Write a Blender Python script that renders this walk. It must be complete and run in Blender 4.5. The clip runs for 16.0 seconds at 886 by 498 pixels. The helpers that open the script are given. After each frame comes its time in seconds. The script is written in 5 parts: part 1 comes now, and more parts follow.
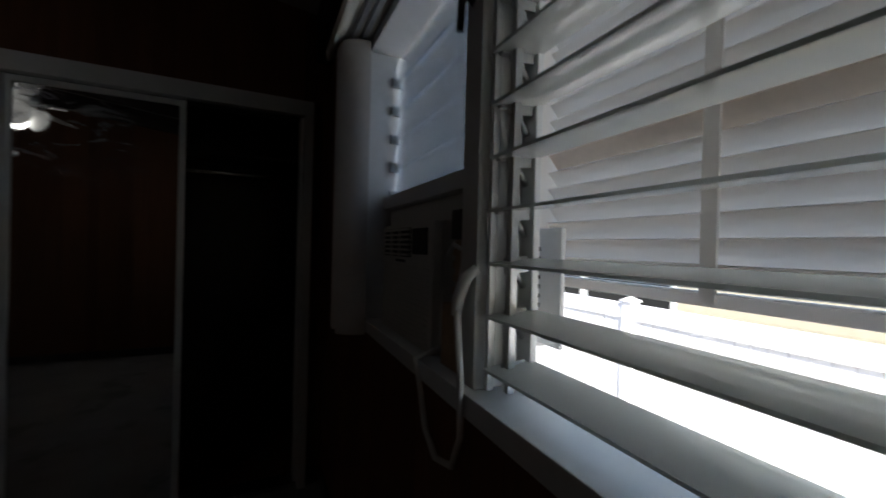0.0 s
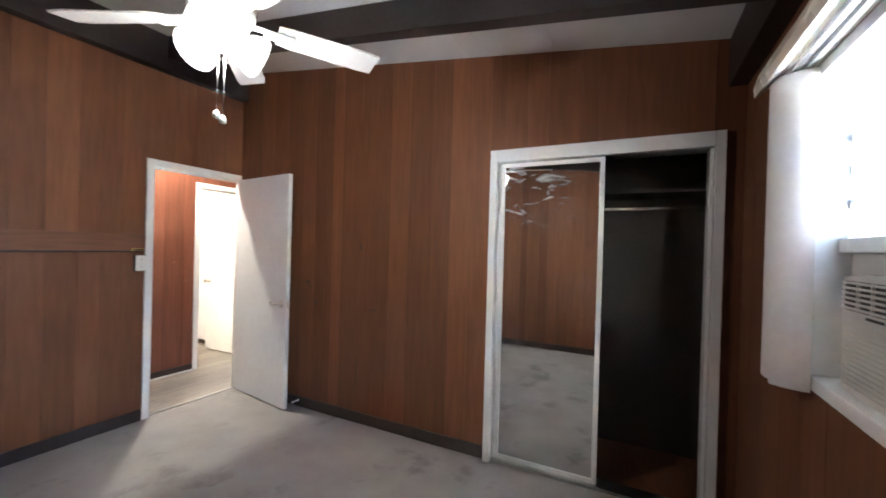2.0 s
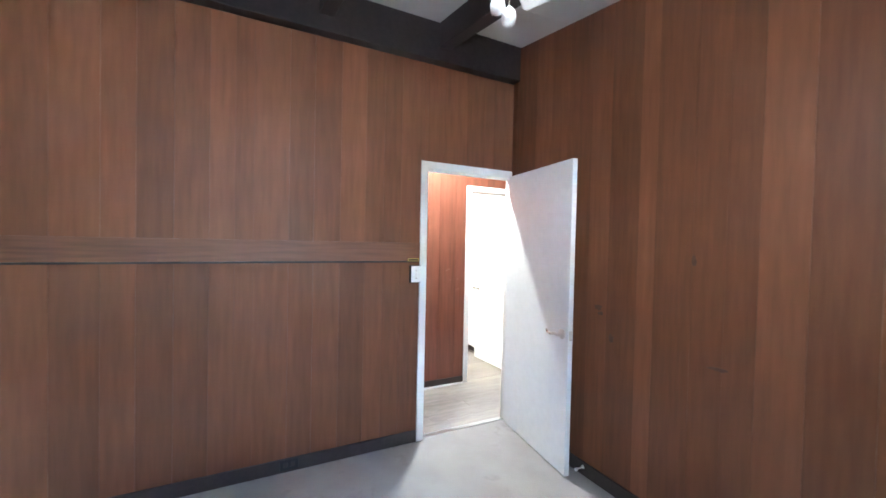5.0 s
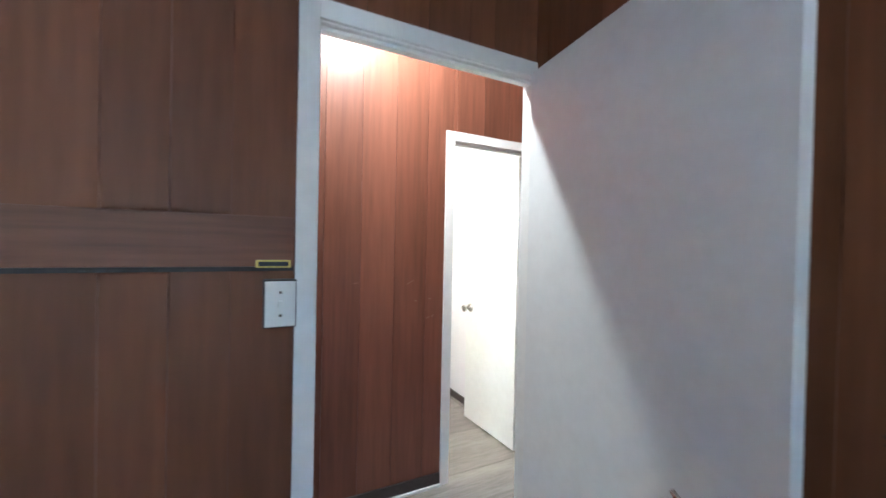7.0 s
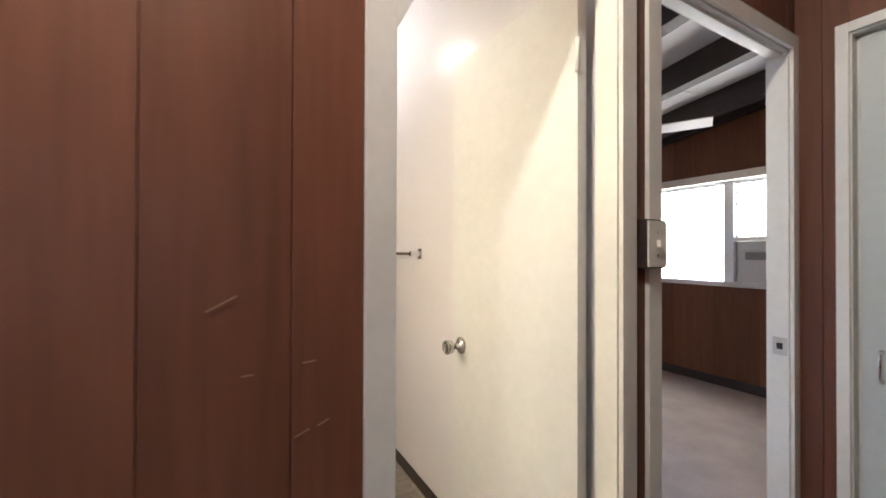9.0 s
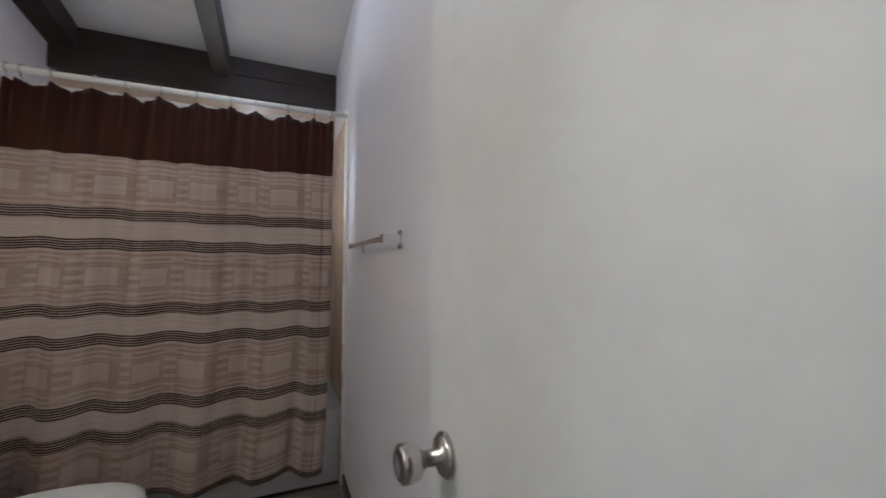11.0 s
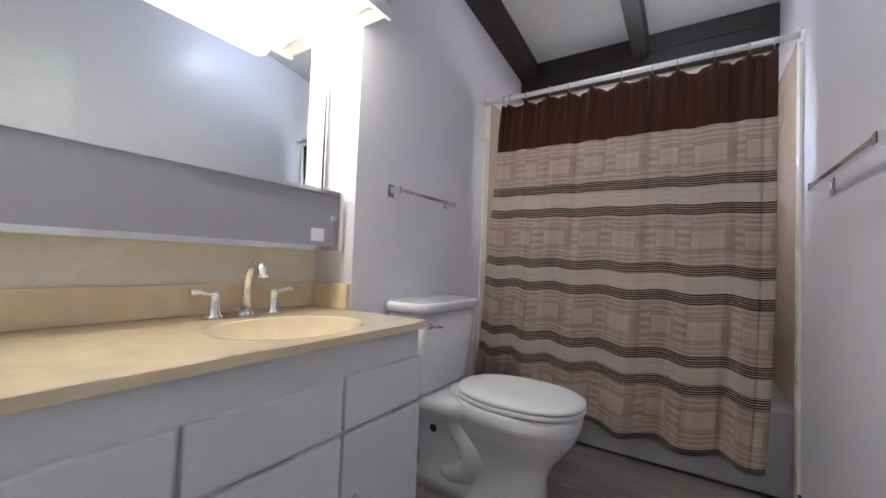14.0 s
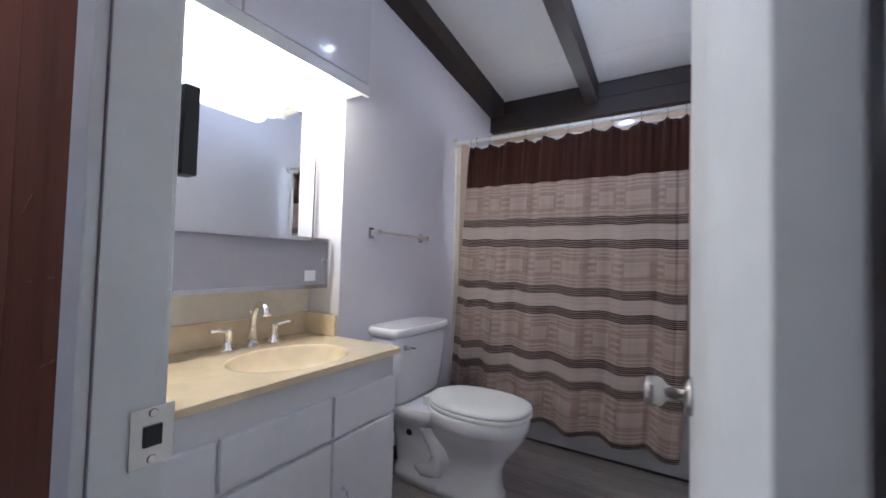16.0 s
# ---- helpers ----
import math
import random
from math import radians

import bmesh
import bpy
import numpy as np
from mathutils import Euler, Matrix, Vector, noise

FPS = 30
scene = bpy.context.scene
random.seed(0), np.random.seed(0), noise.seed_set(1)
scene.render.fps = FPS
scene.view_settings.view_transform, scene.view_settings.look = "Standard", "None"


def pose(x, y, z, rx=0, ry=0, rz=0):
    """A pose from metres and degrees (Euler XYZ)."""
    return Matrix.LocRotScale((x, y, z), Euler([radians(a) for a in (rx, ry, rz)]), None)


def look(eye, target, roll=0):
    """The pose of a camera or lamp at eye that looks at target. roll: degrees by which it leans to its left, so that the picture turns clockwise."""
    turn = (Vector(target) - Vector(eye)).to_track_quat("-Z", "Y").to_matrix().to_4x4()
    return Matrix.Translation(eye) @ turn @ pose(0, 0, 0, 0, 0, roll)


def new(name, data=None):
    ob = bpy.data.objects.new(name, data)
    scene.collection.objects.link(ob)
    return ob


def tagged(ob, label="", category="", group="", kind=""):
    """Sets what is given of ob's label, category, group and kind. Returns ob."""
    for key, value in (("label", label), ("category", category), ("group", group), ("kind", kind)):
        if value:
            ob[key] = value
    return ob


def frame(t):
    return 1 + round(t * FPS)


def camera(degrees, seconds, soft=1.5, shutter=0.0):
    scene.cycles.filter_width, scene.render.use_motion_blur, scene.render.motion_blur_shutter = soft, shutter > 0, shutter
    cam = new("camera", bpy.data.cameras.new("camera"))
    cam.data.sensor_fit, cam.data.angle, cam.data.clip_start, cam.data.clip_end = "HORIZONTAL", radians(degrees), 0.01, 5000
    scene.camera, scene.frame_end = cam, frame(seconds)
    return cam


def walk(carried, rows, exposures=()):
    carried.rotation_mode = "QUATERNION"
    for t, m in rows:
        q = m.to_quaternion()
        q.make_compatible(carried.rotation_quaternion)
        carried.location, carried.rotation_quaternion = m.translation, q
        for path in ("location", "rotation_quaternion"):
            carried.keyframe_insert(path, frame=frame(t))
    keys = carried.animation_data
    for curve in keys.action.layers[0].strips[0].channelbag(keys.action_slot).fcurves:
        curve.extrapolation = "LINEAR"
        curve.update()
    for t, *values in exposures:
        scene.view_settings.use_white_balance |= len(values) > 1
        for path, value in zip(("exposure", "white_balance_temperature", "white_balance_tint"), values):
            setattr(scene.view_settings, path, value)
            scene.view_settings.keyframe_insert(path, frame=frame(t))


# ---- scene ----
cam = camera(97.6, 16.0, soft=1.6, shutter=0.3)
PATH = [
    (0, (-2.165, -3.661, 1.329), (-0.353, -4.508, 1.319), 1.5),
    (0.5, (-2.238, -3.595, 1.358), (-0.265, -3.926, 1.347), 1.6),
    (1, (-2.307, -3.544, 1.38), (-0.317, -3.347, 1.372), 1.8),
    (1.5, (-2.366, -3.511, 1.401), (-0.461, -2.902, 1.39), 1.7),
    (2, (-2.428, -3.499, 1.439), (-0.64, -2.604, 1.429), 1.6),
    (2.5, (-2.482, -3.501, 1.483), (-0.873, -2.314, 1.477), 1.5),
    (3, (-2.496, -3.503, 1.513), (-1.116, -2.056, 1.509), 1.4),
    (3.5, (-2.477, -3.482, 1.522), (-1.364, -1.821, 1.517), 1.2),
    (4, (-2.36, -3.334, 1.502), (-1.425, -1.566, 1.485), 1.2),
    (4.2, (-2.277, -3.2, 1.502), (-1.354, -1.426, 1.468), 1.1),
    (6.3, (-1.204, -1.678, 1.441), (-0.297, 0.104, 1.398), 1.5),
    (6.5, (-1.099, -1.522, 1.428), (-0.186, 0.257, 1.399), 1.0),
    (7, (-0.865, -1.129, 1.41), (0.055, 0.648, 1.39), 1.2),
    (7.5, (-0.583, -0.757, 1.404), (0.321, 1.027, 1.386), 1.3),
    (8, (-0.404, -0.359, 1.33), (0.543, 1.403, 1.353), 0.5),
    (8.5, (-0.216, -0.004, 1.314), (0.757, 1.743, 1.327), 0.2),
    (8.7, (-0.136, 0.103, 1.298), (0.834, 1.852, 1.311), 0.2),
    (10.8, (0.535, 0.956, 1.193), (1.418, 2.749, 1.27), 0.3),
    (11, (0.547, 1.006, 1.19), (1.323, 2.848, 1.266), 0.3),
    (11.5, (0.539, 1.044, 1.181), (0.865, 3.015, 1.255), 0.6),
    (12, (0.544, 1.028, 1.154), (0.353, 3.017, 1.23), 1.2),
    (12.5, (0.546, 0.996, 1.109), (-0.094, 2.89, 1.179), 1.9),
    (13, (0.534, 0.973, 1.052), (-0.357, 2.763, 1.117), 2.2),
    (13.5, (0.518, 0.968, 0.996), (-0.526, 2.673, 1.059), 2.3),
    (14, (0.513, 0.965, 0.969), (-0.581, 2.639, 1.036), 2.2),
    (14.5, (0.512, 0.971, 0.984), (-0.607, 2.628, 1.043), 2.1),
    (15, (0.532, 0.957, 1.009), (-0.605, 2.602, 1.075), 2.0),
    (15.5, (0.613, 0.837, 1.072), (-0.527, 2.479, 1.14), 1.9),
    (16, (0.759, 0.729, 1.132), (-0.284, 2.434, 1.199), 1.5),
]
EXPOSURES = [(0.0, 1.2, 6500, 10), (0.5, 1.58, 6500, 10), (0.8, 2.26, 6600, 10), (1.0, 3.24, 6800, 10), (1.2, 4.22, 7000, 10), 
             (1.5, 5.7, 7000, 9), (2.0, 6.45, 6400, 9), (2.5, 6.85, 5900, 9), (4.2, 7.1, 5450, 5.5), (6.3, 6.7, 5400, 4), (6.6, 6.4, 5300, 4), 
             (7.0, 6.0, 5300, 3), (7.5, 5.5, 5400, 4), (8.0, 5.2, 5900, 8), (8.4, 5.1, 6500, 9), (8.7, 5.1, 6600, 9), 
             (10.8, 3.8, 5300, 10), (11.5, 3.98, 5150, 11), (13.0, 4.37, 5050, 12), (15.2, 4.47, 5000, 12), (16.0, 4.38, 4800, 13)]
walk(cam, [(t, look(eye, aim, roll)) for t, eye, aim, roll in PATH], EXPOSURES)

# ---- world, sun, lamps ----
world = bpy.data.worlds.new("sky")
scene.world = world
world.use_nodes = True
wn = world.node_tree.nodes
sky = wn.new("ShaderNodeTexSky")
sky.sky_type, sky.sun_disc = "NISHITA", False
sky.sun_elevation, sky.sun_rotation = radians(42), radians(-63)
wn["Background"].inputs["Strength"].default_value = 0.15
world.node_tree.links.new(sky.outputs["Color"], wn["Background"].inputs["Color"])


ROOM = 0.50    # how strong the lamps indoors are beside the daylight


def lamp(name, kind, m, energy, color, size=0.1, size_y=None):
    d = bpy.data.lights.new(name, kind)
    d.energy, d.color = energy, color
    if kind == "SUN":
        d.angle = size
    elif kind == "POINT":
        d.shadow_soft_size = size
    else:
        d.shape, d.size, d.size_y = "RECTANGLE", size, size_y or size
    ob = new(name, d)
    ob.matrix_world = m
    return ob


lamp("sun", "SUN", look((-8, 4, 8), (0, 0, 0)), 5.0, (1, 0.95, 0.88), radians(0.5))
FAN_XY = (-1.475, -2.04)
lamp("fan_bulb_light", "POINT", pose(FAN_XY[0], FAN_XY[1], 2.16), 0.72 * ROOM, (1.0, 0.97, 0.93), 0.06)
lamp("hall_bulb_light", "POINT", pose(-0.32, 0.45, 2.69), 4.5 * ROOM, (1.0, 0.93, 0.80), 0.05)
for tube_y in (1.45, 1.78):
    lamp("vanity_tube_light", "POINT", pose(-0.570, tube_y, 1.838), 1.13 * ROOM, (1.0, 0.79, 0.50), 0.04)
# daylight through the openings
lamp("tub_window_daylight", "AREA", look((0.25, 3.93, 1.74), (0.25, 0, 1.60)), 0.7 * ROOM, (1.0, 0.78, 0.54), 0.55, 0.5)
lamp("far_window_daylight", "AREA", look((4.24, 2.2, 1.45), (0, 2.2, 0.9)), 4.0 * ROOM, (1.0, 0.94, 0.90), 1.6, 0.9)


# ---- materials ----
def material(name, color, rough=0.5, metal=0.0, var=0.12, scale=3.0, fine=60.0, bump=0.05, stretch=(1, 1, 1), random_tint=0.0,
             dark=None, coords="Object", spec=0.5, coat=0.0, spots=None):
    """A surface with stains at one scale and grain at a finer one, and a fine relief."""
    m = bpy.data.materials.new(name)
    m.use_nodes = True
    n, l = m.node_tree.nodes, m.node_tree.links
    b = n["Principled BSDF"]
    tc = n.new("ShaderNodeTexCoord")
    mp = n.new("ShaderNodeMapping")
    mp.inputs["Scale"].default_value = stretch
    oi = n.new("ShaderNodeObjectInfo")
    off = n.new("ShaderNodeVectorMath")
    off.operation = "MULTIPLY_ADD"
    l.new(oi.outputs["Random"], off.inputs[0])
    off.inputs[1].default_value = (7.3, 5.1, 3.7) if random_tint else (0, 0, 0)
    l.new(tc.outputs[coords], off.inputs[2])
    l.new(off.outputs[0], mp.inputs["Vector"])
    big = n.new("ShaderNodeTexNoise")
    big.inputs["Scale"].default_value, big.inputs["Detail"].default_value = scale, 4
    small = n.new("ShaderNodeTexNoise")
    small.inputs["Scale"].default_value, small.inputs["Detail"].default_value = fine, 5
    l.new(mp.outputs[0], big.inputs["Vector"])
    l.new(mp.outputs[0], small.inputs["Vector"])
    add = n.new("ShaderNodeMath")
    add.operation = "ADD"
    l.new(big.outputs["Fac"], add.inputs[0])
    l.new(small.outputs["Fac"], add.inputs[1])
    ramp = n.new("ShaderNodeMapRange")
    ramp.inputs["From Min"].default_value, ramp.inputs["From Max"].default_value = 0.65, 1.35
    l.new(add.outputs[0], ramp.inputs["Value"])
    mix = n.new("ShaderNodeMix")
    mix.data_type = "RGBA"
    lo = dark or tuple(c * (1 - 2 * var) for c in color)
    hi = tuple(min(1, c * (1 + var)) for c in color)
    mix.inputs[6].default_value, mix.inputs[7].default_value = (*lo, 1), (*hi, 1)
    l.new(ramp.outputs[0], mix.inputs[0])
    out = mix.outputs[2]
    if spots:
        blot = n.new("ShaderNodeTexNoise")
        blot.inputs["Scale"].default_value, blot.inputs["Detail"].default_value = spots[0], 7
        blot.inputs["Roughness"].default_value = 0.62
        l.new(tc.outputs[coords], blot.inputs["Vector"])
        edge = n.new("ShaderNodeMapRange")
        edge.inputs["From Min"].default_value, edge.inputs["From Max"].default_value = spots[1], spots[1] + 0.10
        edge.inputs["To Max"].default_value = spots[2]
        l.new(blot.outputs["Fac"], edge.inputs["Value"])
        soil = n.new("ShaderNodeMix")
        soil.data_type = "RGBA"
        l.new(edge.outputs[0], soil.inputs[0])
        l.new(out, soil.inputs[6])
        soil.inputs[7].default_value = (*[c * 0.45 for c in color], 1)
        out = soil.outputs[2]
    if random_tint:
        hsv = n.new("ShaderNodeHueSaturation")
        mr = n.new("ShaderNodeMapRange")
        mr.inputs["To Min"].default_value, mr.inputs["To Max"].default_value = 1 - random_tint, 1 + random_tint
        l.new(oi.outputs["Random"], mr.inputs["Value"])
        l.new(mr.outputs[0], hsv.inputs["Value"])
        l.new(out, hsv.inputs["Color"])
        out = hsv.outputs[0]
    l.new(out, b.inputs["Base Color"])
    b.inputs["Metallic"].default_value = metal
    b.inputs["Specular IOR Level"].default_value = spec
    b.inputs["Coat Weight"].default_value = coat
    b.inputs["Coat Roughness"].default_value = 0.15
    rr = n.new("ShaderNodeMapRange")
    rr.inputs["To Min"].default_value, rr.inputs["To Max"].default_value = max(0.02, rough - 0.07), min(1, rough + 0.07)
    l.new(big.outputs["Fac"], rr.inputs["Value"])
    l.new(rr.outputs[0], b.inputs["Roughness"])
    if bump:
        bp = n.new("ShaderNodeBump")
        bp.inputs["Strength"].default_value, bp.inputs["Distance"].default_value = bump, 0.004
        l.new(small.outputs["Fac"], bp.inputs["Height"])
        l.new(bp.outputs[0], b.inputs["Normal"])
    return m


WOOD = material("mahogany_board", (0.178, 0.070, 0.034), 0.50, var=0.14, scale=1.3, fine=11, stretch=(3.2, 3.2, 0.30), random_tint=0.19, bump=0.12, spec=0.25)
HALLWOOD = material("cedar_panel", (0.152, 0.056, 0.033), 0.45, var=0.16, scale=1.6, fine=14, stretch=(3.0, 3.0, 0.2), random_tint=0.12, bump=0.08, spec=0.35)
RAILWOOD = material("mahogany_rail", (0.17, 0.068, 0.036), 0.5, var=0.2, scale=1.5, fine=16, stretch=(0.25, 4, 4), bump=0.12, spec=0.35)
# beam paint; on the closet walls and shelf its near black paints in shade
DARKBEAM = material("dark_brown_paint_closet_shade", (0.030, 0.020, 0.019), 0.55, var=0.2, scale=3, fine=40, bump=0.15)
BASEB = material("dark_base_vinyl", (0.040, 0.028, 0.027), 0.5, var=0.15, scale=4, fine=50)
WHITEP = material("white_gloss_paint", (0.78, 0.79, 0.79), 0.35, var=0.03, scale=3, fine=30, bump=0.04)
DOORP = material("white_door_paint", (0.74, 0.76, 0.78), 0.45, var=0.03, scale=1.5, fine=25, bump=0.05)
CREAMP = material("cream_paint", (0.83, 0.79, 0.70), 0.28, var=0.03, scale=2, fine=30, bump=0.04)
LILAC = material("pale_lilac_wall_paint", (0.73, 0.72, 0.775), 0.30, var=0.006, scale=0.8, fine=90, bump=0.06)
LILACGLOSS = material("lilac_gloss_paint", (0.73, 0.72, 0.775), 0.09, var=0.006, scale=0.8, fine=60, bump=0.02, coat=0.4)
CEILP = material("ceiling_panel_white", (0.66, 0.66, 0.66), 0.85, var=0.04, scale=2, fine=110, bump=0.2)
PLASTER = material("hidden_core_plaster", (0.5, 0.48, 0.45), 0.9)
CARPET = material("grey_carpet", (0.365, 0.345, 0.335), 1.0, var=0.12, scale=3.0, fine=260, bump=0.9, spec=0.1, spots=(2.6, 0.56, 0.55))
FARCARPET = material("beige_carpet", (0.44, 0.375, 0.345), 1.0, var=0.12, scale=4, fine=240, bump=0.8, spec=0.1)
PLANK = material("grey_vinyl_plank", (0.30, 0.27, 0.245), 0.42, var=0.22, scale=2.5, fine=22, stretch=(0.5, 6, 1), random_tint=0.16, bump=0.06)
CHROME = material("chrome", (0.82, 0.83, 0.85), 0.10, 1.0, var=0.02, bump=0)
NICKEL = material("satin_nickel", (0.60, 0.58, 0.55), 0.26, 1.0, var=0.04, bump=0)
BRASS = material("brass", (0.62, 0.45, 0.12), 0.3, 1.0, var=0.05, bump=0)
BLACK = material("black_plastic", (0.012, 0.012, 0.013), 0.4)
PORCELAIN = material("white_porcelain", (0.80, 0.80, 0.82), 0.10, var=0.01, bump=0, coat=0.6)
PLASTICW = material("white_plastic", (0.76, 0.76, 0.75), 0.35, var=0.02, bump=0)
ACW = material("ivory_plastic", (0.62, 0.61, 0.57), 0.45, var=0.04, bump=0.02)
CARD = material("brown_cardboard", (0.42, 0.30, 0.20), 0.9, var=0.14, scale=6)
MARBLE = material("yellow_cultured_marble", (0.80, 0.67, 0.44), 0.14, var=0.06, scale=5, fine=16, bump=0, coat=0.5)
VANITYP = material("vanity_white_paint", (0.78, 0.78, 0.80), 0.35, var=0.02, scale=3, fine=40, bump=0.03)
TUBSUR = material("beige_tub_surround", (0.62, 0.49, 0.38), 0.12, var=0.08, scale=2, bump=0, coat=0.5)
ALU = material("aluminium", (0.55, 0.56, 0.57), 0.35, 1.0, var=0.05)
FENCE = material("white_vinyl_fence", (0.82, 0.82, 0.84), 0.4, var=0.02)
SIDING = material("beige_siding", (0.55, 0.50, 0.38), 0.7, var=0.06)
ROOF = material("dark_roof_shingle", (0.06, 0.055, 0.05), 0.9, var=0.2, fine=80)
GROUND = material("dry_grass_ground", (0.24, 0.22, 0.15), 1.0, var=0.3, scale=1, fine=30, bump=0.5)
CLOSETP = material("pale_blue_grey_paint", (0.58, 0.64, 0.68), 0.4, var=0.03, scale=2, fine=30, bump=0.04)
# pale, so that the added slab outdoors throws sunlight back up
BOUNCE_SLAB = material("pale_bounce_concrete", (0.50, 0.49, 0.46), 0.9, var=0.1, scale=1.5, fine=60, bump=0.3)
ACRYLIC = material("grey_lilac_acrylic", (0.31, 0.31, 0.36), 0.14, var=0.02, bump=0, coat=0.4)
VANE = material("grey_vinyl_vane", (0.58, 0.545, 0.52), 0.5, var=0.04, scale=2, fine=40, bump=0.03)
BLINDTAN = material("tan_blind_slat", (0.58, 0.50, 0.42), 0.6, var=0.05)


def glassy(name, color, rough, alpha_mix, ior=1.45):
    """Glass that lets most of the light straight through, with a share of surface gloss."""
    m = bpy.data.materials.new(name)
    m.use_nodes = True
    n, l = m.node_tree.nodes, m.node_tree.links
    n.remove(n["Principled BSDF"])
    tr, gl, df = n.new("ShaderNodeBsdfTransparent"), n.new("ShaderNodeBsdfGlossy"), n.new("ShaderNodeBsdfTranslucent")
    d2 = n.new("ShaderNodeBsdfDiffuse")
    for node in (tr, df, d2):
        node.inputs["Color"].default_value = (*color, 1)
    gl.inputs["Roughness"].default_value = rough
    body, body2, mx, fr = n.new("ShaderNodeMixShader"), n.new("ShaderNodeMixShader"), n.new("ShaderNodeMixShader"), n.new("ShaderNodeFresnel")
    fr.inputs["IOR"].default_value = ior
    body2.inputs[0].default_value = 0.5
    l.new(df.outputs[0], body2.inputs[1])
    l.new(d2.outputs[0], body2.inputs[2])
    body.inputs[0].default_value = alpha_mix
    l.new(tr.outputs[0], body.inputs[1])
    l.new(body2.outputs[0], body.inputs[2])
    l.new(fr.outputs[0], mx.inputs[0])
    l.new(body.outputs[0], mx.inputs[1])
    l.new(gl.outputs[0], mx.inputs[2])
    l.new(mx.outputs[0], n["Material Output"].inputs["Surface"])
    return m


BLIND = glassy("white_blind_slat", (0.90, 0.88, 0.85), 0.4, 1.0)
LOUVRE = glassy("louvre_glass", (0.94, 0.97, 0.95), 0.08, 0.68)
FROST = glassy("frosted_glass", (0.95, 0.97, 1.0), 0.2, 0.22)


def mirror_mat(name, smudge=None):
    """Silvered glass; smudge (y0, y1, z0, z1) is a stretch with dried wipe marks."""
    m = bpy.data.materials.new(name)
    m.use_nodes = True
    n, l = m.node_tree.nodes, m.node_tree.links
    b = n["Principled BSDF"]
    b.inputs["Base Color"].default_value = (0.80, 0.82, 0.82, 1)
    b.inputs["Metallic"].default_value = 1
    ns = n.new("ShaderNodeTexNoise")
    ns.inputs["Scale"].default_value = 4
    mr = n.new("ShaderNodeMapRange")
    mr.inputs["From Min"].default_value, mr.inputs["From Max"].default_value = 0.5, 0.8
    mr.inputs["To Min"].default_value, mr.inputs["To Max"].default_value = 0.015, 0.09
    l.new(ns.outputs["Fac"], mr.inputs["Value"])
    l.new(mr.outputs[0], b.inputs["Roughness"])
    if smudge:
        tc, sep, mp = n.new("ShaderNodeTexCoord"), n.new("ShaderNodeSeparateXYZ"), n.new("ShaderNodeMapping")
        mp.inputs["Rotation"].default_value = (radians(28), 0, 0)
        mp.inputs["Scale"].default_value = (1, 3.0, 8.0)
        streak = n.new("ShaderNodeTexNoise")
        streak.inputs["Scale"].default_value, streak.inputs["Detail"].default_value = 2.2, 4
        streak.inputs["Distortion"].default_value = 0.8
        l.new(tc.outputs["Object"], mp.inputs["Vector"])
        l.new(mp.outputs[0], streak.inputs["Vector"])
        l.new(tc.outputs["Object"], sep.inputs[0])
        fac = None
        for source, lo, hi, a, c in ((streak.outputs["Fac"], 0.50, 0.66, 0.0, 0.7), (sep.outputs[1], smudge[0], smudge[1], 0.0, 1.0), (sep.outputs[2], smudge[2], smudge[3], 0.0, 1.0)):
            q = n.new("ShaderNodeMapRange")
            q.inputs["From Min"].default_value, q.inputs["From Max"].default_value = lo, hi
            q.inputs["To Min"].default_value, q.inputs["To Max"].default_value = a, c
            l.new(source, q.inputs["Value"])
            if fac is None:
                fac = q.outputs[0]
            else:
                mul = n.new("ShaderNodeMath")
                mul.operation = "MULTIPLY"
                l.new(fac, mul.inputs[0])
                l.new(q.outputs[0], mul.inputs[1])
                fac = mul.outputs[0]
        film_, mx = n.new("ShaderNodeBsdfDiffuse"), n.new("ShaderNodeMixShader")
        film_.inputs["Color"].default_value = (0.75, 0.77, 0.80, 1)
        l.new(fac, mx.inputs[0])
        l.new(b.outputs[0], mx.inputs[1])
        l.new(film_.outputs[0], mx.inputs[2])
        l.new(mx.outputs[0], n["Material Output"].inputs["Surface"])
    return m


MIRROR = mirror_mat("mirror_silver")
SMEARED = mirror_mat("smeared_mirror", (-3.22, -2.95, 1.55, 1.75))


def glow(name, color, strength):
    m = bpy.data.materials.new(name)
    m.use_nodes = True
    b = m.node_tree.nodes["Principled BSDF"]
    b.inputs["Base Color"].default_value = (0.9, 0.9, 0.88, 1)
    b.inputs["Roughness"].default_value = 0.2
    b.inputs["Emission Color"].default_value = (*color, 1)
    b.inputs["Emission Strength"].default_value = strength
    return m


GLOW_FAN = glow("lit_opal_glass", (1, 0.97, 0.92), 0.13 * ROOM)
GLOW_HALL = glow("lit_hall_glass", (1, 0.85, 0.6), 0.4 * ROOM)
GLOW_GLOBE = glow("lit_bath_globe", (1, 0.97, 0.95), 7.0 * ROOM)
GLOW_TUBE = glow("lit_vanity_tube", (1, 0.92, 0.78), 0.40 * ROOM)


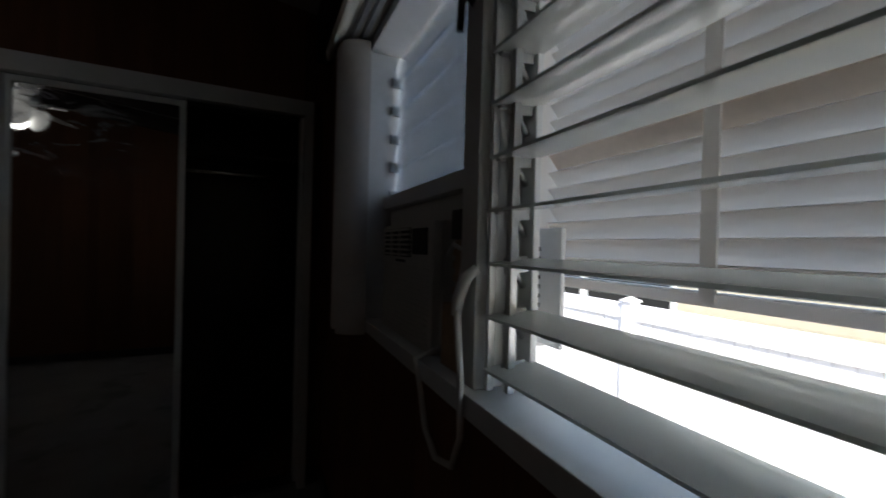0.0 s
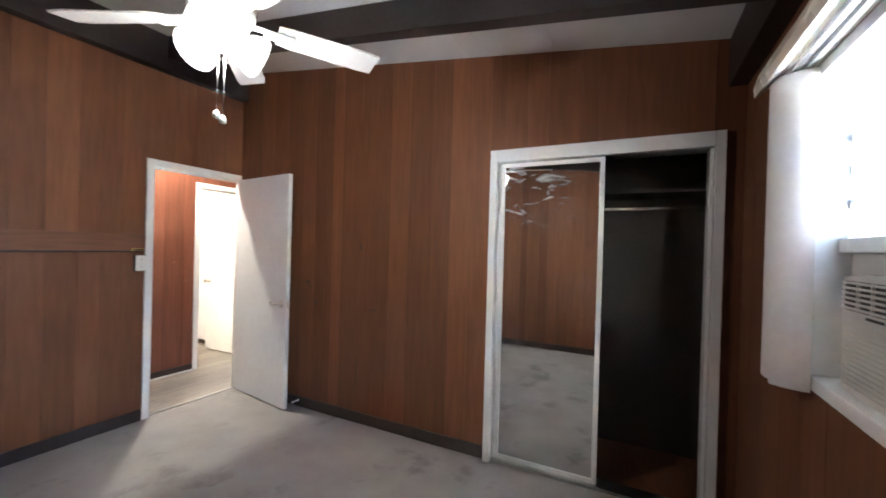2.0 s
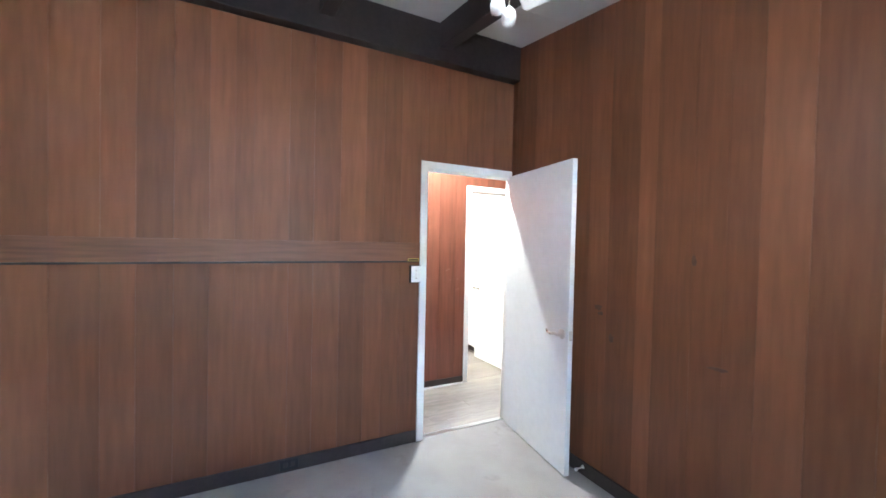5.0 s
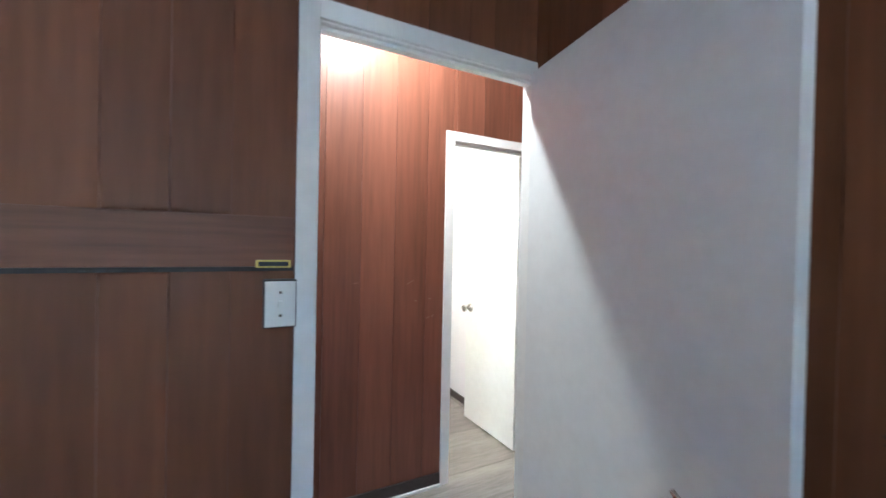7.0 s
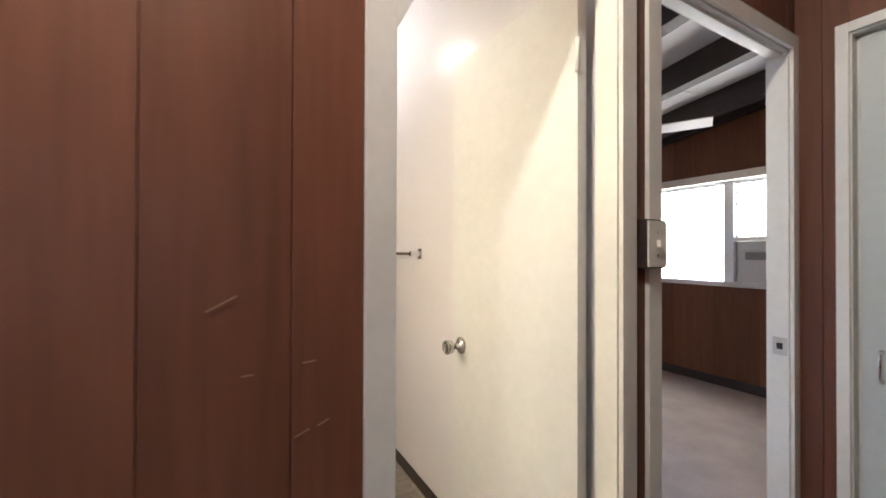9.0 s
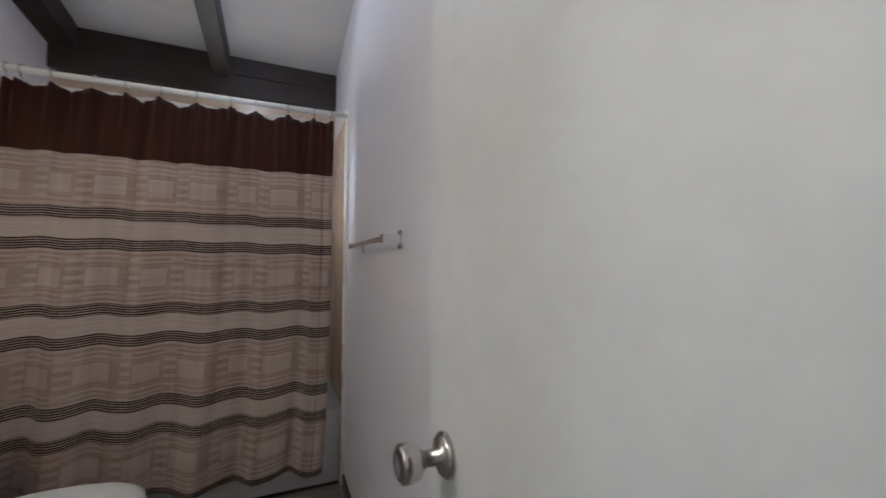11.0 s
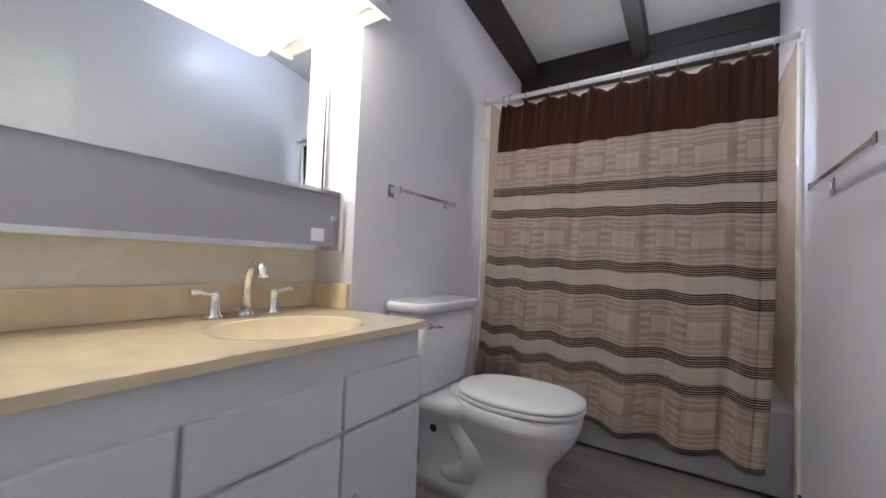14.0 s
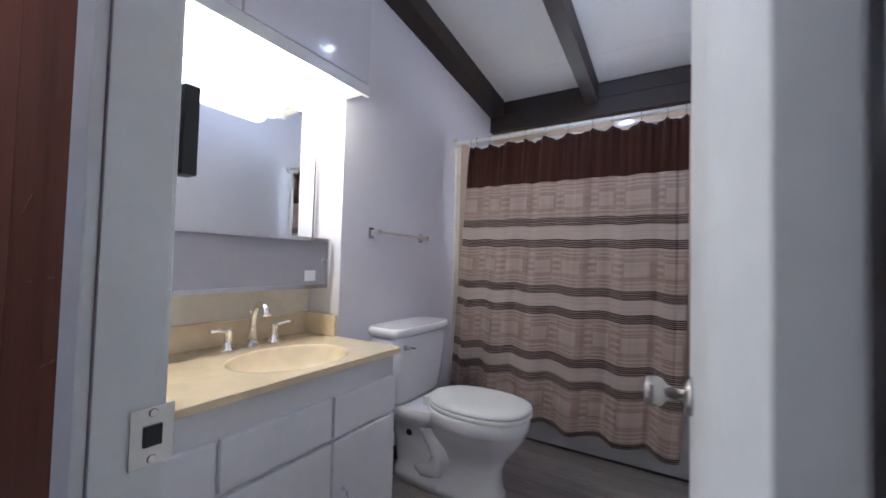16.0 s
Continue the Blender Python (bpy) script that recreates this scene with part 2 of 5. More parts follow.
# ---- mesh helpers ----
def box(bm, x0, x1, y0, y1, z0, z1, bevel=0.0):
    vs = [bm.verts.new((x, y, z)) for x in (x0, x1) for y in (y0, y1) for z in (z0, z1)]
    fs = [bm.faces.new([vs[i] for i in f]) for f in ((0, 1, 3, 2), (4, 6, 7, 5), (0, 4, 5, 1), (2, 3, 7, 6), (0, 2, 6, 4), (1, 5, 7, 3))]
    if bevel:
        es = {e for f in fs for e in f.edges}
        bmesh.ops.bevel(bm, geom=list(es), offset=bevel, segments=2, affect="EDGES", profile=0.7)
    return vs


def boxbm(*a, **k):
    bm = bmesh.new()
    box(bm, *a, **k)
    return bm


def tube(bm, pts, r, seg=10, cap=True):
    """A round tube along points; r is one radius or one for each point."""
    pts = [Vector(p) for p in pts]
    rs = r if isinstance(r, (list, tuple)) else [r] * len(pts)
    rings, up = [], None
    for i, p in enumerate(pts):
        d = (pts[min(i + 1, len(pts) - 1)] - pts[max(i - 1, 0)]).normalized()
        if up is None:
            up = d.orthogonal().normalized()
        up = (up - d * up.dot(d)).normalized()
        side = d.cross(up)
        rings.append([bm.verts.new(p + rs[i] * (math.cos(a) * up + math.sin(a) * side)) for a in (2 * math.pi * k / seg for k in range(seg))])
    for a, b in zip(rings, rings[1:]):
        for k in range(seg):
            f = bm.faces.new((a[k], a[(k + 1) % seg], b[(k + 1) % seg], b[k]))
            f.smooth = True
    if cap:
        bm.faces.new(rings[0][::-1])
        bm.faces.new(rings[-1])


def lathe(bm, profile, m=Matrix(), seg=24):
    """Turns (radius, height) pairs round z, then places them by m."""
    rings = [[bm.verts.new(m @ Vector((r * math.cos(a), r * math.sin(a), z))) for a in (2 * math.pi * k / seg for k in range(seg))] for r, z in profile]
    for a, b in zip(rings, rings[1:]):
        for k in range(seg):
            f = bm.faces.new((a[k], a[(k + 1) % seg], b[(k + 1) % seg], b[k]))
            f.smooth = True
    bm.faces.new(rings[0][::-1])
    bm.faces.new(rings[-1])


def part(name, bm, mat, parent=None, label="", m=None):
    """Links a bmesh as one mesh object, under a thing where one is given."""
    me = bpy.data.meshes.new(name)
    bmesh.ops.recalc_face_normals(bm, faces=bm.faces[:])
    bm.to_mesh(me)
    bm.free()
    me.materials.append(mat)
    ob = new(name, me)
    if m is not None:
        ob.matrix_world = m
    if parent:
        ob.parent = parent
    if label:
        ob["label"] = label
    return ob


def thing(name, label, category, m=Matrix(), group="", kind=""):
    return_ob = new(name)
    return_ob.matrix_world = m
    return tagged(return_ob, label, category, group, kind)


def structure(name, bm, mat, label, category):
    return tagged(part(name, bm, mat), label, category, kind="structure")


def wall_cells(u0, u1, holes):
    """Splits a wall from u0 to u1 into (a, b, z0, z1) cells round holes (a, b, z0, z1); z1 None is the wall's own top."""
    cuts = sorted({u0, u1, *[h[0] for h in holes], *[h[1] for h in holes]})
    cells = []
    for a, b in zip(cuts, cuts[1:]):
        mid = (a + b) / 2
        over = sorted((h for h in holes if h[0] < mid < h[1]), key=lambda h: h[2])
        z = 0.0
        for h in over:
            if h[2] > z:
                cells.append((a, b, z, h[2]))
            z = h[3]
        cells.append((a, b, z, None))
    return cells


def wall(name, axis, face0, face1, u0, u1, top, holes, mat, label):
    """A wall of thickness face0..face1 across the axis, running u0..u1; top(u) is its height."""
    bm = bmesh.new()
    for a, b, z0, z1 in wall_cells(u0, u1, holes):
        n0 = len(bm.verts)
        vs = box(bm, *((face0, face1, a, b) if axis == "x" else (a, b, face0, face1)), z0, z1 or 1)
        if z1 is None:
            for v in vs:
                if v.co.z > 0.999 and abs(v.co.z - 1) < 1e-6:
                    v.co.z = top(v.co.y)
    return structure(name, bm, mat, label, "wall")


def boards(parent, axis, face, out, u0, u1, top, holes, widths, mat, z_base=0.0, gap=0.0014, name="board", seed=1):
    """Vertical boards on a wall's face, each its own piece, 9 mm thick, cut round the holes."""
    rnd = random.Random(seed)
    u = u0
    while u < u1 - 0.01:
        w = min(rnd.choice(widths), u1 - u)
        if u1 - (u + w) < 0.04:
            w = u1 - u
        for a, b, z0, z1 in wall_cells(u, u + w, [h for h in ((max(h[0], u), min(h[1], u + w), h[2], h[3]) for h in holes) if h[1] > h[0] + 0.001]):
            if b - a < 0.012:
                continue
            z0 = max(z0, z_base)
            th = 0.009 + rnd.uniform(-0.0008, 0.0008)
            lo, hi = (face, face + out * th) if out > 0 else (face + out * th, face)
            bm = bmesh.new()
            ga = gap / 2
            vs = box(bm, *((lo, hi, a + ga, b - ga) if axis == "x" else (a + ga, b - ga, lo, hi)), z0, z1 if z1 else 50)
            for v in vs:
                if v.co.z > 49:
                    v.co.z = top(v.co.y) - 0.004
            part(name, bm, mat, parent)
        u += w


def loft(bm, sections, seg=28):
    """Stacked superellipses (z, cx, cy, ax, ay, power), closed at both ends."""
    rings = []
    for z, cx, cy, ax, ay, p in sections:
        ring = []
        for k in range(seg):
            a = 2 * math.pi * k / seg
            c, s = math.cos(a), math.sin(a)
            ring.append(bm.verts.new((cx + ax * math.copysign(abs(c) ** (2 / p), c), cy + ay * math.copysign(abs(s) ** (2 / p), s), z)))
        rings.append(ring)
    for a, b in zip(rings, rings[1:]):
        for k in range(seg):
            f = bm.faces.new((a[k], a[(k + 1) % seg], b[(k + 1) % seg], b[k]))
            f.smooth = True
    bm.faces.new(rings[0][::-1])
    bm.faces.new(rings[-1])


# ---- plan ----
XB, XC, YD = 0.095, -3.09, -4.0          # bedroom faces; wall A stands at y = 0
HALL_S, HALL_N, BATH_S = 0.05, 0.897, 0.952
BX0, BX1, BYN = -0.63, 0.885, 3.79       # bathroom faces
ALC, ALC_Y = -0.85, 2.060               # vanity alcove: back face and end


def bed_top(y):
    return 3.08 + 0.125 * y


def flat_top(y):
    return 3.10


def hall_top(y):
    return 2.80


def bath_top(y):
    return 2.49 + 0.13 * (3.74 - y)


# ---- setting: floors and ground ----
structure("ground", boxbm(-60, 60, -70, 60, -0.62, -0.55), GROUND, "dry grass ground outside the house", "ground")
# unseen slab, added as a reflector to brighten the blind and louvres from below
structure("patio", boxbm(-14, 9, -7.45, YD - 0.13, -0.549, -0.50), BOUNCE_SLAB, "unseen pale slab added to bounce sunlight at the window", "pavement")
carpet = structure("floor", boxbm(XC - 0.1, XB + 0.12, YD - 0.1, 0.05, -0.12, 0.0), CARPET, "worn grey carpet with faint stains", "floor")
structure("floor", boxbm(0.97, 4.6, 0.93, 5.1, -0.12, -0.002), FARCARPET, "beige grey carpet in the far bedroom", "floor")
plank_floor = structure("floor", boxbm(-2.5, 1.95, 0.052, 0.93, -0.12, -0.012), BASEB, "grey wood-look vinyl plank floor of the hall", "floor")
bath_floor = structure("floor", boxbm(-0.95, 0.97, 0.93, 3.9, -0.12, -0.012), BASEB, "grey wood-look vinyl plank bathroom floor", "floor")
structure("floor", boxbm(XB + 0.12, 0.85, -4.1, -2.5, -0.12, 0.002), RAILWOOD, "dark closet floor of bare boards", "floor")

# ---- setting: walls ----
DOOR_A = (-0.688, 0.085, 0.0, 2.03)
CLOSET = (-3.858, -2.645, 0.0, 2.045)
D2, D3 = (0.234, 0.840, 0.0, 2.03), (0.990, 1.800, 0.0, 2.03)
WIN = (-2.98, -0.80, 1.04, 2.035)
wall_a = wall("wall_north", "y", 0.0, HALL_S, XC - 0.1, 1.95, flat_top, [DOOR_A], HALLWOOD, "mahogany panelled bedroom wall with a doorway")
wall_b = wall("wall_east", "x", XB, XB + 0.12, YD - 0.1, 0.0, bed_top, [CLOSET], HALLWOOD, "mahogany panelled wall with a closet opening")
wall_c = wall("wall_west", "x", XC - 0.1, XC, YD - 0.1, 0.0, bed_top, [], HALLWOOD, "mahogany panelled wall")
wall_d = wall("wall_south", "y", YD - 0.12, YD, XC, XB, lambda y: bed_top(YD), [WIN], HALLWOOD, "mahogany panelled window wall")
wall_h = wall("wall_hall", "y", HALL_N, BATH_S, -2.5, 4.22, flat_top, [D2, D3], HALLWOOD, "cedar panelled hall wall with two doorways")
wall("wall_bath_south", "y", BATH_S + 0.001, BATH_S + 0.006, ALC, BX1, bath_top, [D2], LILAC, "pale lilac painted bathroom wall with the doorway")
wall_he = wall("wall_hall_end", "x", 1.85, 1.95, HALL_S, HALL_N, flat_top, [(0.12, 0.742, 0.0, 2.03)], HALLWOOD, "panelled end wall of the hall with a closet")
wall("wall_hall_west", "x", -2.5, -2.4, HALL_S, HALL_N, flat_top, [], HALLWOOD, "panelled wall closing the hall")
wall("wall_bath_west", "x", -0.95, BX0, ALC_Y, BYN, bath_top, [], LILAC, "pale lilac painted bathroom wall")
wall("wall_alcove", "x", -0.95, ALC, BATH_S, ALC_Y, bath_top, [], CREAMP, "cream painted back of the vanity alcove")
wall("wall_bath_east", "x", BX1, 0.97, BATH_S, 5.1, bath_top, [], LILAC, "pale lilac painted bathroom wall with a gloss")
wall("wall_bath_north", "y", BYN, BYN + 0.1, -0.95, BX1, bath_top, [(-0.05, 0.55, 1.45, 2.02)], TUBSUR, "beige tub surround wall behind the curtain")
wall_f = wall("wall_far_east", "x", 4.12, 4.22, BATH_S, 5.1, bath_top, [(1.0, 2.94, 1.00, 1.93)], HALLWOOD, "panelled window wall of the far bedroom")
wall("wall_far_north", "y", 5.0, 5.1, 0.97, 4.12, bath_top, [], HALLWOOD, "panelled wall of the far bedroom")
# closet walls are near black: the shade inside is put into their colour
wall("wall_closet_back", "x", 0.80, 0.85, -4.1, -2.5, lambda y: 2.4, [], DARKBEAM, "closet back wall, near black to put in the shade")
wall("wall_closet_side", "y", -2.55, -2.5, XB + 0.12, 0.80, lambda y: 2.4, [], DARKBEAM, "closet side wall, near black to put in the shade")
wall("wall_closet_end", "y", -4.1, -4.05, XB + 0.12, 0.80, lambda y: 2.4, [], DARKBEAM, "closet side wall, near black to put in the shade")
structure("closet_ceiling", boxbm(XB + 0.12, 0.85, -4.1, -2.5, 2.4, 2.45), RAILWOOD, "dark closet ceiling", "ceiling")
structure("wall_hall_closet", boxbm(1.95, 2.0, 0.03, 0.9, 0, 2.2), HALLWOOD, "back of the hall closet", "wall")


def ceiling(name, x0, x1, y0, y1, top, seams_y, mat, label):
    """Sloped ceiling boards between seams, in one mesh."""
    bm = bmesh.new()
    ys = [y0, *seams_y, y1]
    for a, b in zip(ys, ys[1:]):
        for v in box(bm, x0, x1, a + 0.0015, b - 0.0015, 0, 1):
            v.co.z = top(v.co.y) + (0.08 if v.co.z > 0.5 else 0)
    for v in box(bm, x0, x1, y0, y1, 0, 1):
        v.co.z = top(v.co.y) + (0.09 if v.co.z > 0.5 else 0.005)
    return structure(name, bm, mat, label, "ceiling")


ceiling("ceiling", XC - 0.1, XB + 0.12, YD - 0.3, 0.0, bed_top, [-3.6, -3.0, -2.4, -1.8, -1.2, -0.6], CEILP, "sloped white ceiling panels with thin seams")
ceiling("ceiling", -2.4, 1.85, HALL_S, HALL_N, hall_top, [], CEILP, "white hall ceiling")
ceiling("ceiling", -0.95, 4.6, BATH_S, 5.1, bath_top, [2.2, 3.4], CEILP, "sloped white bathroom ceiling")


def beam(x0, x1, y0, y1, top, depth, label):
    bm = bmesh.new()
    for v in box(bm, x0, x1, y0, y1, 0, 1, bevel=0.004):
        pass
    for v in bm.verts:
        v.co.z = top(v.co.y) + (v.co.z - 1) * depth
    ob = part("ceiling_beam", bm, DARKBEAM)
    return tagged(ob, label, "beam", "ceiling beams", kind="structure")


for x in (-2.24, -1.44, -0.60):
    beam(x - 0.045, x + 0.045, YD, -0.09, bed_top, 0.175, "dark brown painted ceiling beam")
beam(XC + 0.001, XC + 0.05, YD, -0.09, bed_top, 0.175, "dark brown beam along the wall")
structure("header_beam", boxbm(XC, XB, -0.088, -0.002, 2.80, bed_top(-0.088), bevel=0.004), DARKBEAM, "dark brown header beam over the panelled wall", "beam")
structure("header_beam", boxbm(XC, XB, YD + 0.002, YD + 0.09, 2.33, bed_top(YD)), DARKBEAM, "dark brown header beam over the window", "beam")
beam(0.150, 0.238, BATH_S, BYN - 0.07, bath_top, 0.15, "dark brown bathroom ceiling beam")
beam(BX0 + 0.002, BX0 + 0.125, BATH_S, BYN - 0.07, bath_top, 0.125, "dark brown beam along the bathroom wall")
hb = structure("header_beam", boxbm(BX0, BX1, BYN - 0.068, BYN - 0.002, 2.245, 2.37, bevel=0.004), DARKBEAM, "dark brown double header beam over the tub", "beam")
part("upper_board", boxbm(BX0, BX1, BYN - 0.066, BYN - 0.002, 2.374, 2.487, bevel=0.004), DARKBEAM, hb)
for x in (1.4, 2.2, 3.0, 3.8):
    beam(x - 0.05, x + 0.05, BATH_S, 5.0, bath_top, 0.2, "dark brown beam in the far bedroom")
beam(4.04, 4.118, BATH_S, 5.0, bath_top, 0.19, "dark header beam over the far window")


# ---- door frames ----
def door_frame(name, axis, u0, u1, face, out, depth, w, label, top=2.03, right=True, t=0.014):
    """Jambs, head and a flat casing on one face (out is its side)."""
    fr = thing(name, label, "door frame", kind="structure")

    def put(nm, a, b, p, q, z0, z1, lab=""):
        p, q = min(p, q), max(p, q)
        part(nm, boxbm(*((p, q, a, b) if axis == "x" else (a, b, p, q)), z0, z1, bevel=0.002), WHITEP, fr, lab)
    f1 = face + out * t
    put("casing", u0 - w, u0 + 0.004, face + out * 0.001, f1, 0, top + w)
    if right:
        put("casing", u1 - 0.004, u1 + w, face + out * 0.001, f1, 0, top + w)
    put("head_casing", u0 + 0.004, u1 - 0.004, face + out * 0.001, f1, top - 0.004, top + w)
    inner = face - out * depth
    put("jamb", u0 + 0.0005, u0 + 0.009, face + out * 0.0005, inner, 0, top - 0.009)
    put("jamb", u1 - 0.009, u1 - 0.0005, face + out * 0.0005, inner, 0, top - 0.009)
    put("head_jamb", u0 + 0.0005, u1 - 0.0005, face + out * 0.0005, inner, top - 0.009, top - 0.0005)
    mid = (face + inner) / 2
    put("door_stop", u1 - 0.020, u1 - 0.009, mid - 0.008, mid + 0.008, 0, top - 0.02) if right and axis == "x" else None
    put("door_stop", u0 + 0.009, u1 - 0.009, mid - 0.015, mid + 0.015, top - 0.02, top - 0.009)
    f2 = inner - out * 0.005
    put("casing", u0 - min(w, 0.05), u0 + 0.004, inner - out * 0.001, f2, 0, top + w)
    put("casing", u1 - 0.004, u1 + min(w, 0.05) * (1 if right else 0.3), inner - out * 0.001, f2, 0, top + w)
    put("head_casing", u0 + 0.004, u1 - 0.004, inner - out * 0.001, f2, top - 0.004, top + w)
    return fr


fr_a = door_frame("door_frame", "y", DOOR_A[0], DOOR_A[1], 0.0 - 0.009, -1, 0.062, 0.050, "white painted door frame in the panelled wall", right=False)
fr_2 = door_frame("door_frame", "y", D2[0], D2[1], HALL_N - 0.009, -1, 0.066, 0.050, "white painted bathroom door frame", )
fr_3 = door_frame("door_frame", "y", D3[0], D3[1], HALL_N - 0.009, -1, 0.066, 0.050, "white painted far bedroom door frame")
for fr, x, y, s in ((fr_2, D2[0] + 0.0095, 0.943, 1), (fr_3, D3[1] - 0.0095, 0.915, -1)):
    bm = bmesh.new()
    a, b = (x, x + 0.002 * s) if s > 0 else (x - 0.002, x)
    box(bm, a, b, y - 0.022, y + 0.022, 0.892, 0.958, bevel=0.0006)
    sp = part("strike_plate", bm, NICKEL, fr, "satin nickel strike plate with a latch hole")
    part("latch_hole", boxbm(a + 0.0022 * (1 if s > 0 else -1), b + 0.0022 * (1 if s > 0 else -1), y - 0.009, y + 0.009, 0.914, 0.937), BLACK, sp)
    for z in (0.899, 0.951):
        bm = bmesh.new()
        lathe(bm, [(0.005, 0), (0.004, 0.0015)], Matrix.Translation((x + 0.0021 * s, y, z)) @ pose(0, 0, 0, 0, 90 * s, 0), 10)
        part("screw", bm, NICKEL, sp)


part("bolt_keeper", boxbm(D2[0] - 0.02, D2[0] + 0.005, 0.9625, 0.980, 1.232, 1.345, bevel=0.001), BLACK, fr_2, "small black bolt keeper")


# ---- doors ----
def lever_set(parent, x, z, side, lever=True):
    """A lever or knob on the face y = side of a leaf that lies along +x."""
    bm = bmesh.new()
    m = pose(x, side * 0.0175, z, -90 * side, 0, 0)
    lathe(bm, [(0.033, 0), (0.033, 0.004), (0.027, 0.010), (0.012, 0.013), (0.011, 0.035)], m)
    h = part("handle", bm, NICKEL, parent, "satin nickel lever handle" if lever else "round satin nickel knob")
    bm = bmesh.new()
    if lever:
        y = side * 0.055
        tube(bm, [(x, side * 0.045, z), (x, y, z), (x - 0.02, y + side * 0.006, z + 0.002), (x - 0.06, y + side * 0.008, z - 0.008), (x - 0.095, y + side * 0.005, z - 0.004), (x - 0.118, y, z + 0.008)],
             [0.010, 0.011, 0.010, 0.009, 0.008, 0.006], 12)
    else:
        lathe(bm, [(0.011, 0.03), (0.014, 0.038), (0.024, 0.046), (0.0275, 0.058), (0.0265, 0.070), (0.021, 0.074), (0.019, 0.0715), (0.004, 0.070)], m)
    part("grip", bm, NICKEL, h)
    return h


def door_leaf(name, m, width, height, label, lever=True, hinges=True, z0=0.012, knob_z=0.91, both=True):
    """A flush door whose hinge line is its own z axis; the leaf runs along +x."""
    d = thing(name, label, "door", m)
    part("leaf", boxbm(0.002, width, -0.0175, 0.0175, z0, height, bevel=0.0015), DOORP, d)
    for s in (1, -1) if both else (-1,):
        lever_set(d, width - 0.062, knob_z, s, lever)
    part("latch_plate", boxbm(width + 0.0002, width + 0.0014, -0.012, 0.012, knob_z - 0.03, knob_z + 0.03), NICKEL, d, "small nickel latch plate")
    if hinges:
        for z in (0.22, 1.80):
            bm = bmesh.new()
            tube(bm, [(0, 0.0205, z - 0.045), (0, 0.0205, z + 0.045)], 0.006, 10)
            box(bm, 0.001, 0.003, -0.015, 0.02, z - 0.043, z + 0.043)
            part("hinge", bm, WHITEP, d)
    return d


ang_a = math.degrees(math.atan2(-0.81, -0.112))
door_leaf("bedroom_door", pose(0.062, -0.034, 0, 0, 0, ang_a), 0.81, 2.03, "white flush bedroom door standing open over grey carpet")
ang_2 = math.degrees(math.atan2(0.60, -0.022))
door_leaf("bathroom_door", pose(0.816, 0.982, 0, 0, 0, ang_2), 0.620, 2.02, "white flush bathroom door standing open against the wall", lever=False)

bm = bmesh.new()
stop_m = pose(XB - 0.022, -0.86, 0.055, 0, -90, 0)
lathe(bm, [(0.012, 0), (0.012, 0.004), (0.005, 0.006), (0.005, 0.055), (0.010, 0.056), (0.010, 0.07)], stop_m, 14)
tagged(part("door_stop", bm, PLASTICW), "small white door stop on the base board", "door stop")

# hall closet: closed door in its frame
fr_c = door_frame("door_frame", "x", 0.12, 0.742, 1.85 - 0.009, -1, 0.109, 0.030, "white frame of the hall closet")
hc = thing("closet_door", "closed pale blue-grey hall closet door with a chrome pull", "door")
part("leaf", boxbm(1.862, 1.892, 0.142, 0.720, 0.012, 2.005, bevel=0.002), CLOSETP, hc)
bm = bmesh.new()
tube(bm, [(1.862, 0.672, 0.85), (1.842, 0.672, 0.86), (1.835, 0.672, 0.90), (1.842, 0.672, 0.94), (1.862, 0.672, 0.95)], [0.007, 0.005, 0.006, 0.005, 0.007], 10)
part("pull", bm, CHROME, hc, "chrome bow pull")
bm = bmesh.new()
lathe(bm, [(0.065, 0), (0.065, 0.018), (0.055, 0.032), (0.03, 0.038)], pose(1.839, 0.44, 2.19, 0, -90, 0))
sd = tagged(part("smoke_detector", bm, PLASTICW), "round white smoke detector on the panelled wall", "smoke detector")


# ---- baseboards and trim ----
def baseboard(x0, x1, y0, y1, h=0.085, mat=BASEB, label="dark brown base board"):
    return tagged(part("baseboard", boxbm(x0, x1, y0, y1, 0.001, h, bevel=0.002), mat), label, "baseboard", kind="structure")


FB = 0.0095
baseboard(XC + FB, DOOR_A[0] - 0.054, -0.024, -FB)
baseboard(XB - 0.024, XB - FB, -2.595, -0.026)
baseboard(XB - 0.024, XB - FB, YD + 0.03, -3.906)
baseboard(XC + FB, XC + 0.024, YD + 0.03, -0.026)
baseboard(XC + 0.03, XB - 0.03, YD + FB, YD + 0.024)
baseboard(-2.4, D2[0] - 0.052, HALL_N - 0.022, HALL_N - FB, 0.075)
tagged(part("trim", boxbm(-2.4, D2[0] - 0.052, HALL_N - 0.034, HALL_N - 0.0225, 0.0, 0.014), WHITEP), "white quarter round under the hall base board", "trim", kind="structure")
tagged(part("trim", boxbm(DOOR_A[0] + 0.02, DOOR_A[1] - 0.02, 0.005, 0.05, 0.0, 0.006, bevel=0.002), ALU), "pale threshold strip between carpet and planks", "threshold", kind="structure")
baseboard(4.106, 4.119, BATH_S, 5.0, 0.09)
baseboard(BX1 - 0.011, BX1 - 0.001, BATH_S + 0.06, 3.20, 0.075)
baseboard(BX0 + 0.001, BX0 + 0.011, ALC_Y + 0.002, 3.20, 0.075)
tagged(part("trim", boxbm(BX1 - 0.022, BX1 - 0.0115, BATH_S + 0.06, 3.20, 0.0, 0.016), PLANK), "thin grey floor moulding beside the bathroom wall", "trim", kind="structure")

